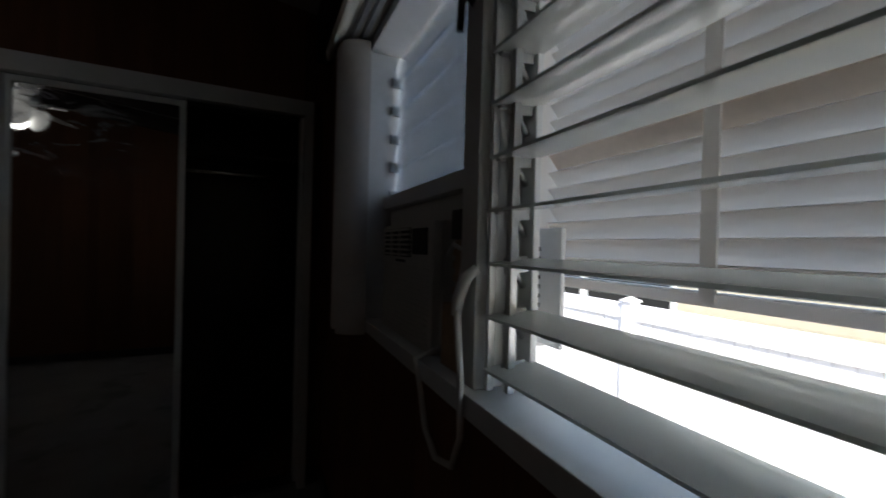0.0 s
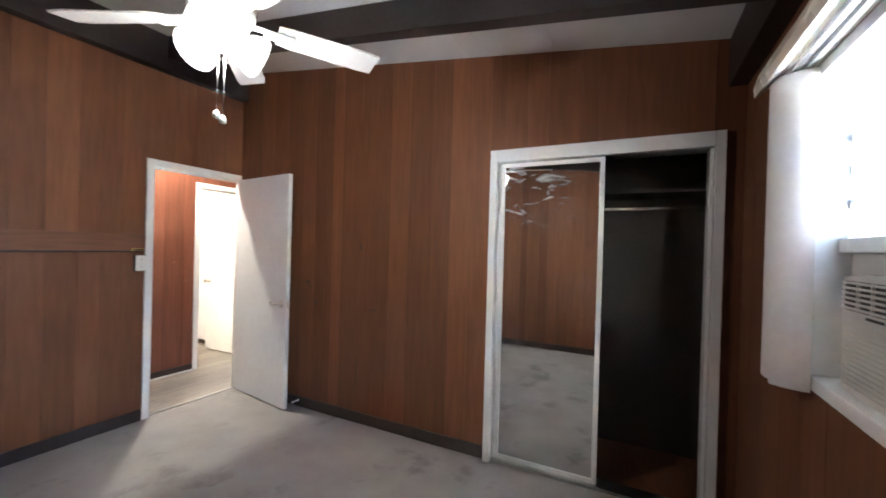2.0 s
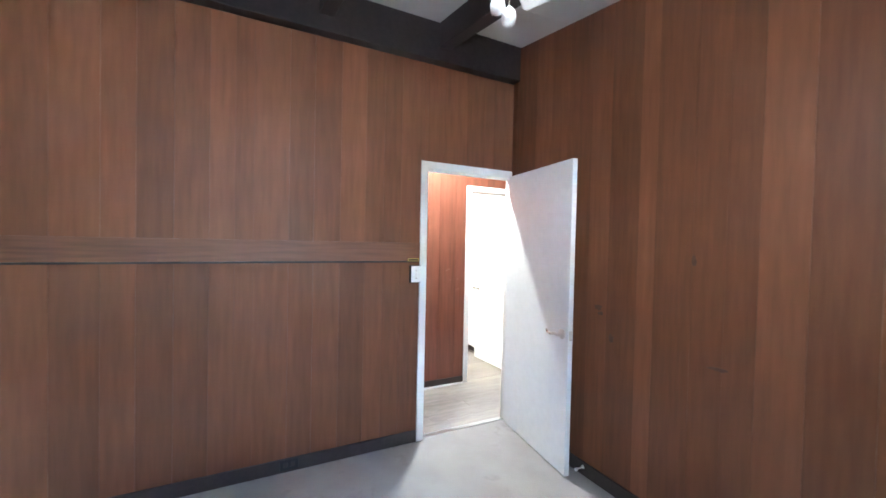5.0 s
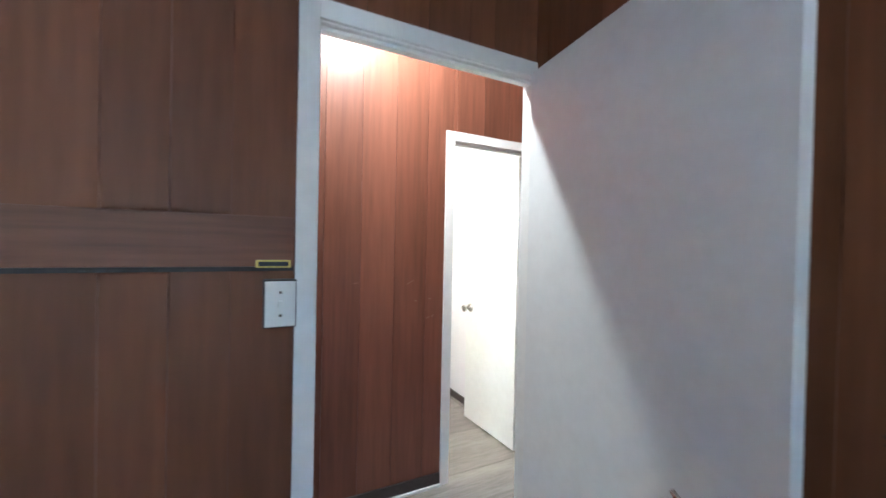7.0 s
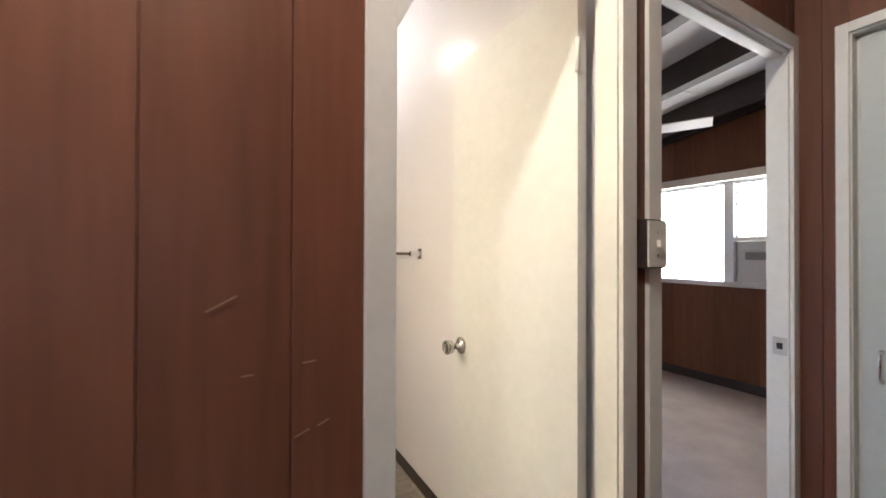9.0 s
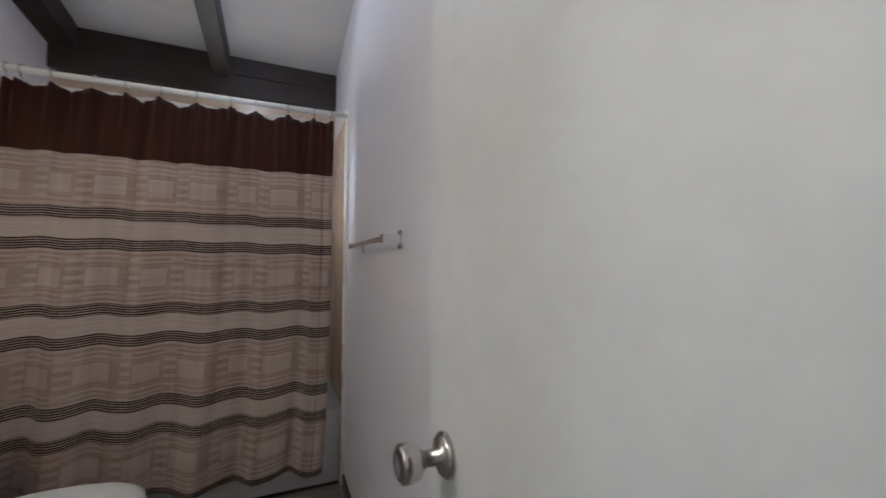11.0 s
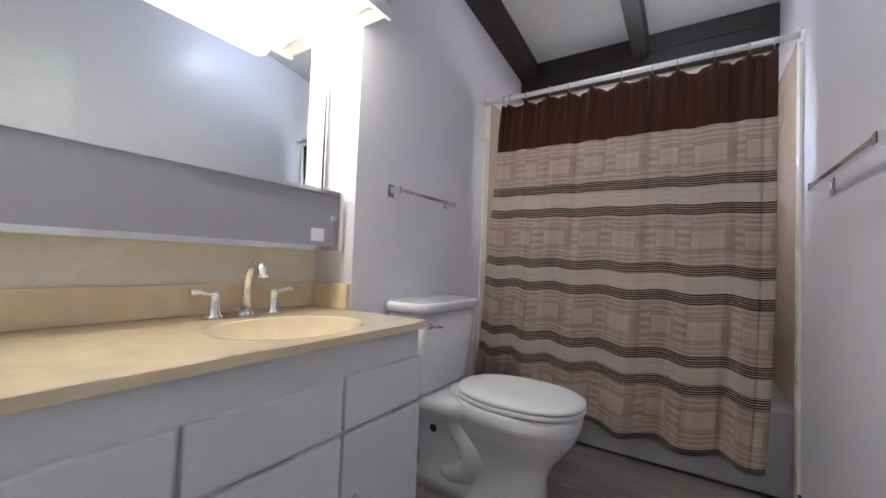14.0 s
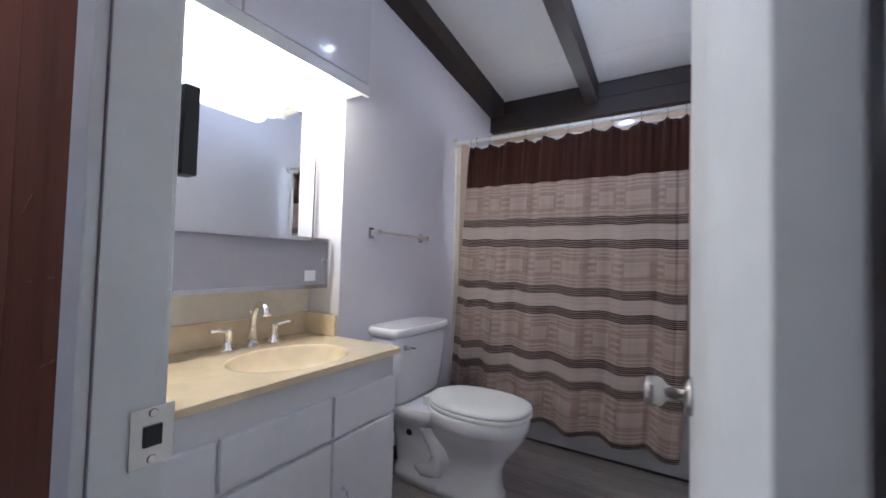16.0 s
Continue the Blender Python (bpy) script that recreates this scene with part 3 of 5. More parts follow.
# horizontal rail on wall A
rail = structure("wall_rail", boxbm(XC + FB, DOOR_A[0] - 0.054, -0.028, -FB, 1.345, 1.475, bevel=0.003), RAILWOOD, "horizontal mahogany rail across the panelled wall", "rail")
part("lower_lip", boxbm(XC + FB, DOOR_A[0] - 0.054, -0.022, -FB, 1.333, 1.3445), DARKBEAM, rail)
tagged(part("corner_trim", boxbm(XC + FB, XC + 0.085, -0.026, -FB - 0.0002, 0.09, 2.79, bevel=0.003), WOOD), "vertical mahogany corner board", "trim", kind="structure")

# ---- closet front: white frame, mirror door, shelf and rod ----
cf = thing("closet_frame", "white painted sliding closet frame in the panelled wall", "door frame", kind="structure")
for nm, a in (("side_casing", (0.045, XB, -2.645, -2.600, 0, 2.095)), ("side_casing", (0.045, XB, -3.903, -3.858, 0, 2.095)),
              ("head_casing", (0.045, XB, -3.857, -2.646, 2.015, 2.095)), ("floor_track", (0.075, 0.185, -3.857, -2.646, 0.002, 0.022)),
              ("side_jamb", (XB + 0.0005, XB + 0.12, -2.664, -2.6455, 0, 2.015)), ("side_jamb", (XB + 0.0005, XB + 0.12, -3.8575, -3.840, 0, 2.015)),
              ("head_track", (XB + 0.0005, XB + 0.12, -3.839, -2.665, 2.015, 2.044))):
    part(nm, boxbm(*a, bevel=0.002), WHITEP if "track" not in nm else ALU, cf)
md = thing("mirror_door", "sliding closet door with a full mirror and white frame", "mirror door")
part("mirror", boxbm(0.104, 0.110, -3.285, -2.690, 0.05, 1.985), SMEARED, md, "silver mirror pane with dried wipe marks at the top")
for a in ((0.095, 0.122, -2.690, -2.666, 0.024, 2.012), (0.095, 0.122, -3.312, -3.285, 0.024, 2.012), (0.095, 0.122, -3.285, -2.690, 1.985, 2.012), (0.095, 0.122, -3.285, -2.690, 0.024, 0.05)):
    part("stile", boxbm(*a, bevel=0.003), WHITEP, md)
md2 = thing("mirror_door", "second sliding closet door pushed behind the first", "mirror door")
part("panel", boxbm(0.150, 0.158, -3.30, -2.70, 0.03, 2.005), WHITEP, md2)
# shelf colour carries the closet's shade too
tagged(part("closet_shelf", boxbm(0.42, 0.80, -4.048, -2.552, 1.83, 1.85, bevel=0.002), DARKBEAM), "closet shelf, near black to put in the shade", "shelf")
bm = bmesh.new()
tube(bm, [(0.46, -4.05, 1.73), (0.46, -2.55, 1.73)], 0.016, 12)
tagged(part("closet_rod", bm, NICKEL), "metal closet rod under the shelf", "rod")

# ---- bedroom switch, slot plate, outlet, cable coil ----
def switch_plate(name, m, label, w=0.074, h=0.118, toggle=True, back=None):
    s = thing(name, label, "light switch", m)
    if back:
        part("surface_box", boxbm(-w / 2 - 0.003, w / 2 + 0.003, 0.0, 0.028, -h / 2 - 0.004, h / 2 + 0.004, bevel=0.003), BASEB, s)
    y0 = 0.0282 if back else 0.0
    part("plate", boxbm(-w / 2, w / 2, y0, y0 + 0.006, -h / 2, h / 2, bevel=0.002), PLASTICW, s)
    if toggle:
        part("toggle", boxbm(-0.006, 0.006, y0 + 0.006, y0 + 0.016, -0.009, 0.009, bevel=0.002), PLASTICW, s)
        for z in (-0.03, 0.03):
            bm = bmesh.new()
            lathe(bm, [(0.004, 0), (0.003, 0.0015)], pose(0, y0 + 0.006, z, -90, 0, 0), 10)
            part("screw", bm, NICKEL, s)
    return s


switch_plate("light_switch", pose(-0.775, -FB, 1.248, 0, 0, 180), "white switch plate on a dark box beside the door frame", back=True)
switch_plate("light_switch", pose(0.945, HALL_N - FB, 1.295, 0, 0, 180), "white switch plate on a dark box between doorways", back=True)
sl = thing("slot_plate", "small brass slot plate set in the wall rail", "slot plate", pose(-0.792, -0.0195, 1.352))
part("frame", boxbm(-0.042, 0.042, -0.013, -0.0005, -0.010, 0.010, bevel=0.002), BRASS, sl)
part("slot", boxbm(-0.036, 0.036, -0.0145, -0.0132, -0.006, 0.006), BLACK, sl)
ou = thing("outlet", "dark outlet in the base board", "outlet", pose(-1.62, -0.0245, 0.05))
part("plate", boxbm(-0.055, 0.055, -0.005, 0, -0.032, 0.032, bevel=0.002), BLACK, ou)
for x in (-0.022, 0.022):
    part("socket", boxbm(x - 0.013, x + 0.013, -0.007, -0.0052, -0.016, 0.016, bevel=0.002), BASEB, ou)
bm = bmesh.new()
rnd = random.Random(5)
for k in range(4):
    pts, r = [], 0.095 + 0.025 * k
    for i in range(37):
        a = 2 * math.pi * i / 36 + k
        pts.append((-2.93 + (r + 0.025 * math.sin(3 * a + k)) * math.cos(a) * 0.85, -0.40 + (r + 0.02 * math.cos(2 * a)) * math.sin(a) * 0.8, 0.02 + 0.012 * k + 0.03 * (1 + math.sin(a * 2 + k * 1.7)) * 0.6))
    tube(bm, pts, 0.0055, 8)
tube(bm, [(-3.02, -0.25, 0.05), (-2.98, -0.15, 0.10), (-2.95, -0.09, 0.10), (-2.93, -0.035, 0.03)], 0.0055, 8)
tube(bm, [(-3.0, -0.38, 0.03), (-2.93, -0.24, 0.10), (-2.85, -0.16, 0.15), (-2.82, -0.14, 0.165)], 0.0055, 8)
tagged(part("cable_coil", bm, PLASTICW), "loose coil of white cable lying on the carpet", "cable")


# ---- ceiling fan ----
def ceiling_fan(m, turn, drop, lit, label):
    """A five-blade fan; m stands at the centre of the motor; drop is the height up to its mount."""
    f = thing("ceiling_fan", label, "ceiling fan", m)
    bm = bmesh.new()
    lathe(bm, [(0.03, drop - 0.075), (0.062, drop - 0.05), (0.068, drop - 0.01), (0.068, drop)])
    part("canopy", bm, PLASTICW, f)
    bm = bmesh.new()
    lathe(bm, [(0.012, 0.06), (0.012, drop - 0.07)], seg=14)
    part("downrod", bm, PLASTICW, f)
    bm = bmesh.new()
    lathe(bm, [(0.05, -0.075), (0.095, -0.06), (0.118, -0.02), (0.118, 0.03), (0.105, 0.05), (0.05, 0.07), (0.025, 0.09)], seg=32)
    motor = part("motor", bm, PLASTICW, f, "white motor housing with a grey band")
    bm = bmesh.new()
    lathe(bm, [(0.1185, -0.008), (0.121, -0.004), (0.121, 0.022), (0.1185, 0.026)], seg=32)
    part("band", bm, NICKEL, motor)
    for k in range(5):
        a = turn + 72 * k
        bm = bmesh.new()
        n = 9
        rows = []
        for i in range(n):
            s = i / (n - 1)
            r = 0.20 + 0.435 * s
            w = 0.054 + 0.014 * s
            if i == n - 1:
                w *= 0.86
            if i == 0:
                w *= 0.8
            rows.append([(r, w, -0.014), (r, -w, 0.014)])
        top_v = [[bm.verts.new((x, y, z + 0.004)) for x, y, z in r] for r in rows]
        low_v = [[bm.verts.new((x, y, z - 0.004)) for x, y, z in r] for r in rows]
        for i in range(n - 1):
            bm.faces.new((top_v[i][0], top_v[i + 1][0], top_v[i + 1][1], top_v[i][1]))
            bm.faces.new((low_v[i][0], low_v[i][1], low_v[i + 1][1], low_v[i + 1][0]))
            for j in (0, 1):
                bm.faces.new((top_v[i][j], low_v[i][j], low_v[i + 1][j], top_v[i + 1][j]))
        for i in (0, n - 1):
            bm.faces.new((top_v[i][0], top_v[i][1], low_v[i][1], low_v[i][0]))
        bl = part("blade", bm, PLASTICW, f, m=m @ pose(0, 0, -0.035, 0, 0, a))
        bl.matrix_parent_inverse = m.inverted()
        bm = bmesh.new()
        box(bm, 0.09, 0.16, -0.018, 0.018, -0.002, 0.004, bevel=0.001)
        box(bm, 0.15, 0.26, -0.035, 0.035, -0.012, -0.006, bevel=0.002)
        part("blade_iron", bm, PLASTICW, bl)
    bm = bmesh.new()
    lathe(bm, [(0.035, -0.155), (0.06, -0.14), (0.06, -0.09), (0.045, -0.07)])
    part("light_fitter", bm, PLASTICW, f)
    for k in range(3):
        a = radians(turn + 10 + 120 * k)
        bm = bmesh.new()
        mm = Matrix.Translation((0.055 * math.cos(a), 0.055 * math.sin(a), -0.115)) @ Matrix.Rotation(a, 4, "Z") @ Matrix.Rotation(radians(108), 4, "Y")
        lathe(bm, [(0.024, -0.01), (0.042, 0.01), (0.064, 0.03), (0.080, 0.06), (0.085, 0.085), (0.076, 0.098), (0.035, 0.104)], mm, 20)
        sh = part("shade", bm, GLOW_FAN if lit else PORCELAIN, f, "lit opal glass shade" if lit else "opal glass shade")
        sh.visible_shadow = False
    for x, z in ((-0.012, -0.405), (0.014, -0.418)):
        bm = bmesh.new()
        tube(bm, [(x, 0, -0.15), (x, 0.004, z)], 0.0018, 6)
        ch = part("pull_chain", bm, NICKEL, f)
        bm = bmesh.new()
        lathe(bm, [(0.003, 0.012), (0.010, 0.006), (0.014, -0.006), (0.012, -0.016), (0.004, -0.02)], Matrix.Translation((x, 0.004, z)), 14)
        part("bob", bm, PLASTICW, ch)
    return f


FAN_Z = 2.335
ceiling_fan(pose(FAN_XY[0], FAN_XY[1], FAN_Z), -29.0, bed_top(FAN_XY[1]) - 0.175 - FAN_Z, True, "white five-blade ceiling fan with lit glass shades")
ceiling_fan(pose(2.62, 2.26, 2.22), 10, bath_top(2.26) - 2.22, False, "white ceiling fan in the far bedroom")

# ---- hall lamp ----
bm = bmesh.new()
lathe(bm, [(0.06, 2.625), (0.11, 2.645), (0.13, 2.685), (0.12, 2.75)], Matrix.Translation((-0.32, 0.45, 0)))
hl = thing("hall_ceiling_lamp", "small round ceiling lamp giving warm light", "ceiling lamp")
ob = part("glass", bm, GLOW_HALL, hl)
ob.visible_shadow = False
bm = bmesh.new()
lathe(bm, [(0.13, 2.751), (0.14, 2.76), (0.14, 2.7995)], Matrix.Translation((-0.32, 0.45, 0)))
part("base", bm, WHITEP, hl)

# ---- bathroom globe lamp ----
bl_ = thing("bath_ceiling_lamp", "small round white globe lamp on the bathroom ceiling", "ceiling lamp", pose(0.30, 2.51, 2.575))
bm = bmesh.new()
lathe(bm, [(0.004, -0.036), (0.02, -0.031), (0.036, -0.010), (0.037, 0.012), (0.030, 0.038)])
ob = part("glass", bm, GLOW_GLOBE, bl_)
ob.visible_shadow = False
bm = bmesh.new()
lathe(bm, [(0.034, 0.0385), (0.055, 0.046), (0.055, bath_top(2.51) - 2.575 + 0.006)])
part("base", bm, PLASTICW, bl_)

# ---- bedroom window wall ----
wf = thing("window_1", "white painted window frame with jalousie louvres", "window", kind="structure")
WY0, WY1 = YD - 0.115, YD + 0.012


def wpart(nm, *a, mat=WHITEP, parent=None, bevel=0.003, label=""):
    return part(nm, boxbm(*a, bevel=bevel), mat, parent or wf, label)


wpart("frame_head", -2.98, -0.80, WY0, WY1, 1.998, 2.035)
wpart("frame_jamb", -0.838, -0.80, WY0, WY1, 1.075, 1.997)
wpart("frame_jamb", -2.98, -2.945, WY0, WY1, 1.075, 1.997)
wpart("mullion", -1.565, -1.505, WY0, WY1 - 0.02, 1.075, 1.997)
wpart("window_sill", -2.99, -0.79, WY0, YD + 0.0135, 1.033, 1.074)
wpart("transom", -1.505, -0.838, YD - 0.11, YD - 0.045, 1.455, 1.497)
wpart("infill_board", -1.505, -0.838, YD - 0.108, YD - 0.075, 1.395, 1.455, mat=ACW)
wpart("infill_board", -0.958, -0.838, YD - 0.108, YD - 0.075, 1.075, 1.395, mat=ACW)
wpart("casing", -0.80, -0.755, YD + 0.0095, YD + 0.022, 1.034, 2.0)
# closed frosted louvres over the air conditioner
for i in range(5):
    z = 1.50 + 0.099 * i
    bm = boxbm(-1.495, -0.85, -0.0025, 0.0025, 0, 0.107)
    ob = part("louvre_pane", bm, FROST, wf, m=pose(0, YD - 0.085, z, 6, 0, 0))
    ob.visible_shadow = False
    for x in (-0.848, -1.497):
        part("clip", boxbm(x - 0.006, x + 0.006, YD - 0.092, YD - 0.062, z - 0.012, z + 0.02, bevel=0.002), ALU, wf)
# open glass louvres
for i in range(10):
    z = 1.120 + 0.0930 * i
    bm = bmesh.new()
    box(bm, -2.93, -1.580, -0.047, 0.047, -0.0028, 0.0028, bevel=0.001)
    ob = part("louvre_pane", bm, LOUVRE, wf, m=pose(0, YD - 0.065, z, -6, 0, 0))
    ob.visible_shadow = False
    for x in (-1.590, -2.925):
        bm = bmesh.new()
        box(bm, x - 0.007, x + 0.007, -0.045, 0.035, -0.007, -0.003, bevel=0.001)
        box(bm, x - 0.009, x - 0.005, -0.03, 0.02, -0.02, 0.008, bevel=0.001)
        tube(bm, [(x + 0.004, 0.005, -0.004), (x + 0.010, -0.02, -0.03), (x + 0.010, -0.03, -0.05)], 0.006, 8)
        part("clip", bm, ALU, wf, m=pose(0, YD - 0.065, z, -6, 0, 0))
for x0, y0 in ((-1.578, -0.03), (-1.572, -0.075), (-1.605, -0.055)):
    wpart("louvre_rail", x0 - 0.007, x0 + 0.004, YD + y0 - 0.008, YD + y0 + 0.006, 1.078, 1.996, mat=ALU, bevel=0.002)
wpart("side_channel", -1.606, -1.566, YD - 0.114, YD - 0.100, 1.076, 1.996)
bm = bmesh.new()
tube(bm, [(-1.562, YD - 0.012, 1.292), (-1.552, YD + 0.006, 1.275), (-1.540, YD + 0.014, 1.235), (-1.534, YD + 0.014, 1.205)], [0.009, 0.012, 0.011, 0.009], 10)
part("operator_handle", bm, PLASTICW, wf)
bm = bmesh.new()
tube(bm, [(-1.535, YD - 0.01, 1.785), (-1.525, YD + 0.004, 1.80), (-1.515, YD + 0.010, 1.785), (-1.512, YD + 0.010, 1.735)], [0.013, 0.010, 0.008, 0.007], 10)
lathe(bm, [(0.006, 0), (0.013, 0.006), (0.012, 0.016), (0.004, 0.02)], pose(-1.513, YD + 0.010, 1.80, -60, 0, 0), 12)
part("operator_handle", bm, BLACK, wf, "dark louvre crank")

# cornice with curtain track, stacked blind
cor = thing("window_cornice", "white painted cornice with a double curtain track", "curtain track")
bm = bmesh.new()
prof = [(-0.002, 2.040), (0.085, 2.040), (0.112, 2.012), (0.122, 2.012), (0.126, 2.045), (0.112, 2.095), (0.085, 2.112), (0.0, 2.118)]
for k, (x0, x1) in enumerate([(-3.02, -0.66)]):
    ra = [bm.verts.new((x0, YD + 0.012 + p, z)) for p, z in prof]
    rb = [bm.verts.new((x1, YD + 0.012 + p, z)) for p, z in prof]
    for i in range(len(prof)):
        j = (i + 1) % len(prof)
        bm.faces.new((ra[i], ra[j], rb[j], rb[i]))
    bm.faces.new(ra[::-1])
    bm.faces.new(rb)
part("board", bm, CREAMP, cor)
for y in (0.035, 0.065):
    part("track", boxbm(-3.0, -0.69, YD + y, YD + y + 0.016, 2.022, 2.0395, bevel=0.002), ALU, cor)
vb = thing("vertical_blind", "stack of white vertical blind slats beside the window", "blind")
for k in range(9):
    x, out = -0.868 + 0.009 * k, 0.0 if k < 3 else 0.007
    bm = bmesh.new()
    n = 7
    rows = []
    for q in range(n):
        u = q / (n - 1)
        rows.append((x - 0.012 * math.sin(math.pi * u) + 0.040 * u, YD + 0.018 + out + 0.088 * u))
    z0, z1 = (1.026, 2.018) if k < 3 else (1.038, 2.018)
    for d in (0.0, 0.0022):
        col = [[bm.verts.new((p + d, w, z)) for z in (z0, z1)] for p, w in rows]
        for p, q in zip(col, col[1:]):
            bm.faces.new((p[0], q[0], q[1], p[1])).smooth = True
    part("slat", bm, VANE, vb)


# ---- air conditioner ----
ac = thing("air_conditioner", "ivory window air conditioner wedged under the louvres", "air conditioner", pose(-1.158, YD - 0.10, 1.0745))
part("body", boxbm(-0.196, 0.196, -0.25, 0.06, 0.0, 0.318, bevel=0.006), ACW, ac)
part("front_cover", boxbm(-0.198, 0.198, 0.0605, 0.085, 0.004, 0.316, bevel=0.008), ACW, ac)
part("control_panel", boxbm(-0.165, -0.065, 0.0852, 0.088, 0.235, 0.300, bevel=0.002), BLACK, ac, "dark control panel")
part("louvre_recess", boxbm(-0.05, 0.18, 0.0852, 0.0865, 0.225, 0.304), BLACK, ac, "dark air outlet")
for i in range(6):
    part("vane", boxbm(-0.05, 0.18, 0.0867, 0.094, 0.229 + 0.0135 * i, 0.2345 + 0.0135 * i, bevel=0.001), ACW, ac)
for x in (0.03, 0.10):
    part("vane", boxbm(x - 0.002, x + 0.002, 0.0867, 0.0935, 0.225, 0.304), ACW, ac)
for i in range(14):
    part("grille_bar", boxbm(-0.175, 0.175, 0.0852, 0.0885, 0.02 + 0.0135 * i, 0.027 + 0.0135 * i, bevel=0.001), ACW, ac)
part("label_plate", boxbm(-0.01, 0.07, 0.0852, 0.0868, 0.2105, 0.2175), BLACK, ac)
cp = thing("cardboard_filler", "brown cardboard filler stuffed beside the air conditioner", "cardboard")
part("sheet", boxbm(-1.503, -1.358, YD - 0.10, YD - 0.07, 1.076, 1.392, bevel=0.002), CARD, cp)
for i in range(6):
    part("fold", boxbm(-1.44, -1.358, YD - 0.068, YD - 0.064, 1.16 + 0.03 * i, 1.178 + 0.03 * i), CARD, cp)
part("flap", boxbm(-1.48, -1.40, YD - 0.069, YD - 0.02, 1.076, 1.21, bevel=0.002), CARD, cp)
bm = bmesh.new()
tube(bm, [(-1.372, YD - 0.03, 1.10), (-1.375, YD + 0.03, 1.085), (-1.39, YD + 0.022, 1.02), (-1.42, YD + 0.022, 0.95), (-1.475, YD + 0.022, 0.915), (-1.545, YD + 0.022, 0.935), (-1.575, YD + 0.022, 1.00), (-1.572, YD + 0.022, 1.10), (-1.55, YD + 0.02, 1.20), (-1.49, YD - 0.02, 1.28), (-1.47, YD - 0.05, 1.36)], 0.0062, 10)
tube(bm, [(-1.36, YD - 0.05, 1.31), (-1.41, YD - 0.04, 1.335), (-1.46, YD - 0.045, 1.32), (-1.49, YD - 0.05, 1.36)], 0.005, 8)
tagged(part("cable_loop", bm, PLASTICW), "white power cord looping below the sill", "cable")
pl = thing("power_plug", "dark plug and adapter beside the louvre window", "plug")
part("adapter", boxbm(-1.50, -1.455, YD - 0.05, YD - 0.01, 1.345, 1.405, bevel=0.004), BASEB, pl)

# ---- outside the window: slatted blind, fence, neighbour ----
ob_ = thing("exterior_blind", "weathered white slatted blind hanging outside the louvres", "blind")
for i in range(28):
    z = 1.292 + 0.0405 * i
    part("slat", boxbm(-3.2, -1.425, -0.027, 0.027, -0.0015, 0.0015), BLINDTAN if i in (6, 7) else BLIND, ob_, m=pose(0, YD - 0.30, z, 48, 0, 0))
part("bottom_rail", boxbm(-3.2, -1.425, YD - 0.325, YD - 0.275, 1.248, 1.268, bevel=0.003), BLIND, ob_)
for x in (-1.808, -2.45):
    part("tape", boxbm(x - 0.012, x + 0.012, YD - 0.268, YD - 0.264, 1.255, 2.40), BLIND, ob_)
part("side_rail", boxbm(-1.42, -1.405, YD - 0.34, YD - 0.26, 1.20, 2.45), BLIND, ob_)
part("head_rail", boxbm(-3.2, -1.405, YD - 0.34, YD - 0.26, 2.40, 2.46, bevel=0.003), BLIND, ob_)
for x in (-1.53, -3.1):
    part("hanger", boxbm(x - 0.012, x + 0.012, YD - 0.262, YD - 0.118, 2.42, 2.445), BLIND, ob_)
br = thing("wall_bracket", "white perforated bracket outside the louvres", "bracket")
part("plate", boxbm(-1.623, -1.52, YD - 0.16, YD - 0.15, 1.148, 1.37, bevel=0.004), WHITEP, br)
for i in range(8):
    part("perforation", boxbm(-1.566, -1.552, YD - 0.1498, YD - 0.149, 1.20 + 0.018 * i, 1.208 + 0.018 * i), BLACK, br)
fe = thing("fence", "white vinyl privacy fence outside the window", "fence", kind="structure")
for k in range(100):
    x = -7 + 0.132 * k
    part("board", boxbm(x, x + 0.127, -7.525, -7.505, -0.5, 0.556, bevel=0.003), FENCE, fe)
part("top_rail", boxbm(-7, 6.2, -7.55, -7.48, 0.557, 0.735, bevel=0.006), FENCE, fe)
for x in (-6.24, -3.84, -1.44, 0.96, 3.36, 5.76):
    po = part("post", boxbm(x - 0.065, x + 0.065, -7.60, -7.46, -0.55, 0.755, bevel=0.006), FENCE, fe)
    bm = bmesh.new()
    box(bm, x - 0.08, x + 0.08, -7.62, -7.44, 0.7555, 0.778, bevel=0.005)
    bmesh.ops.create_cone(bm, cap_ends=True, segments=4, radius1=0.1, radius2=0.02, depth=0.035, matrix=Matrix.Translation((x, -7.53, 0.7955)) @ Matrix.Rotation(radians(45), 4, "Z"))
    part("cap", bm, FENCE, po)
nb = thing("neighbour_house", "beige sided neighbouring house beyond the fence", "house")
part("wall", boxbm(-14, 12, -16, -12, -0.55, 1.9), SIDING, nb)
for i in range(10):
    part("siding_board", boxbm(-14, 3.38, -11.998, -11.975, -0.1 + 0.19 * i, 0.085 + 0.19 * i), SIDING, nb)
for x in (4.7, 7.4):
    wi = part("window", boxbm(x - 1.3, x + 1.3, -11.998, -11.93, -0.2, 1.4), WHITEP, nb)
    part("pane", boxbm(x - 1.2, x + 1.2, -11.928, -11.92, -0.1, 1.3), BLACK, wi)
bm = bmesh.new()
vs = [bm.verts.new(p) for p in ((-15, -11.5, 1.95), (12.6, -11.5, 1.95), (12.6, -14, 2.5), (-15, -14, 2.5), (-15, -11.5, 1.85), (12.6, -11.5, 1.85), (12.6, -14, 1.902), (-15, -14, 1.902))]
for f in ((0, 1, 2, 3), (4, 7, 6, 5), (0, 4, 5, 1), (1, 5, 6, 2), (2, 6, 7, 3), (3, 7, 4, 0)):
    bm.faces.new([vs[i] for i in f])
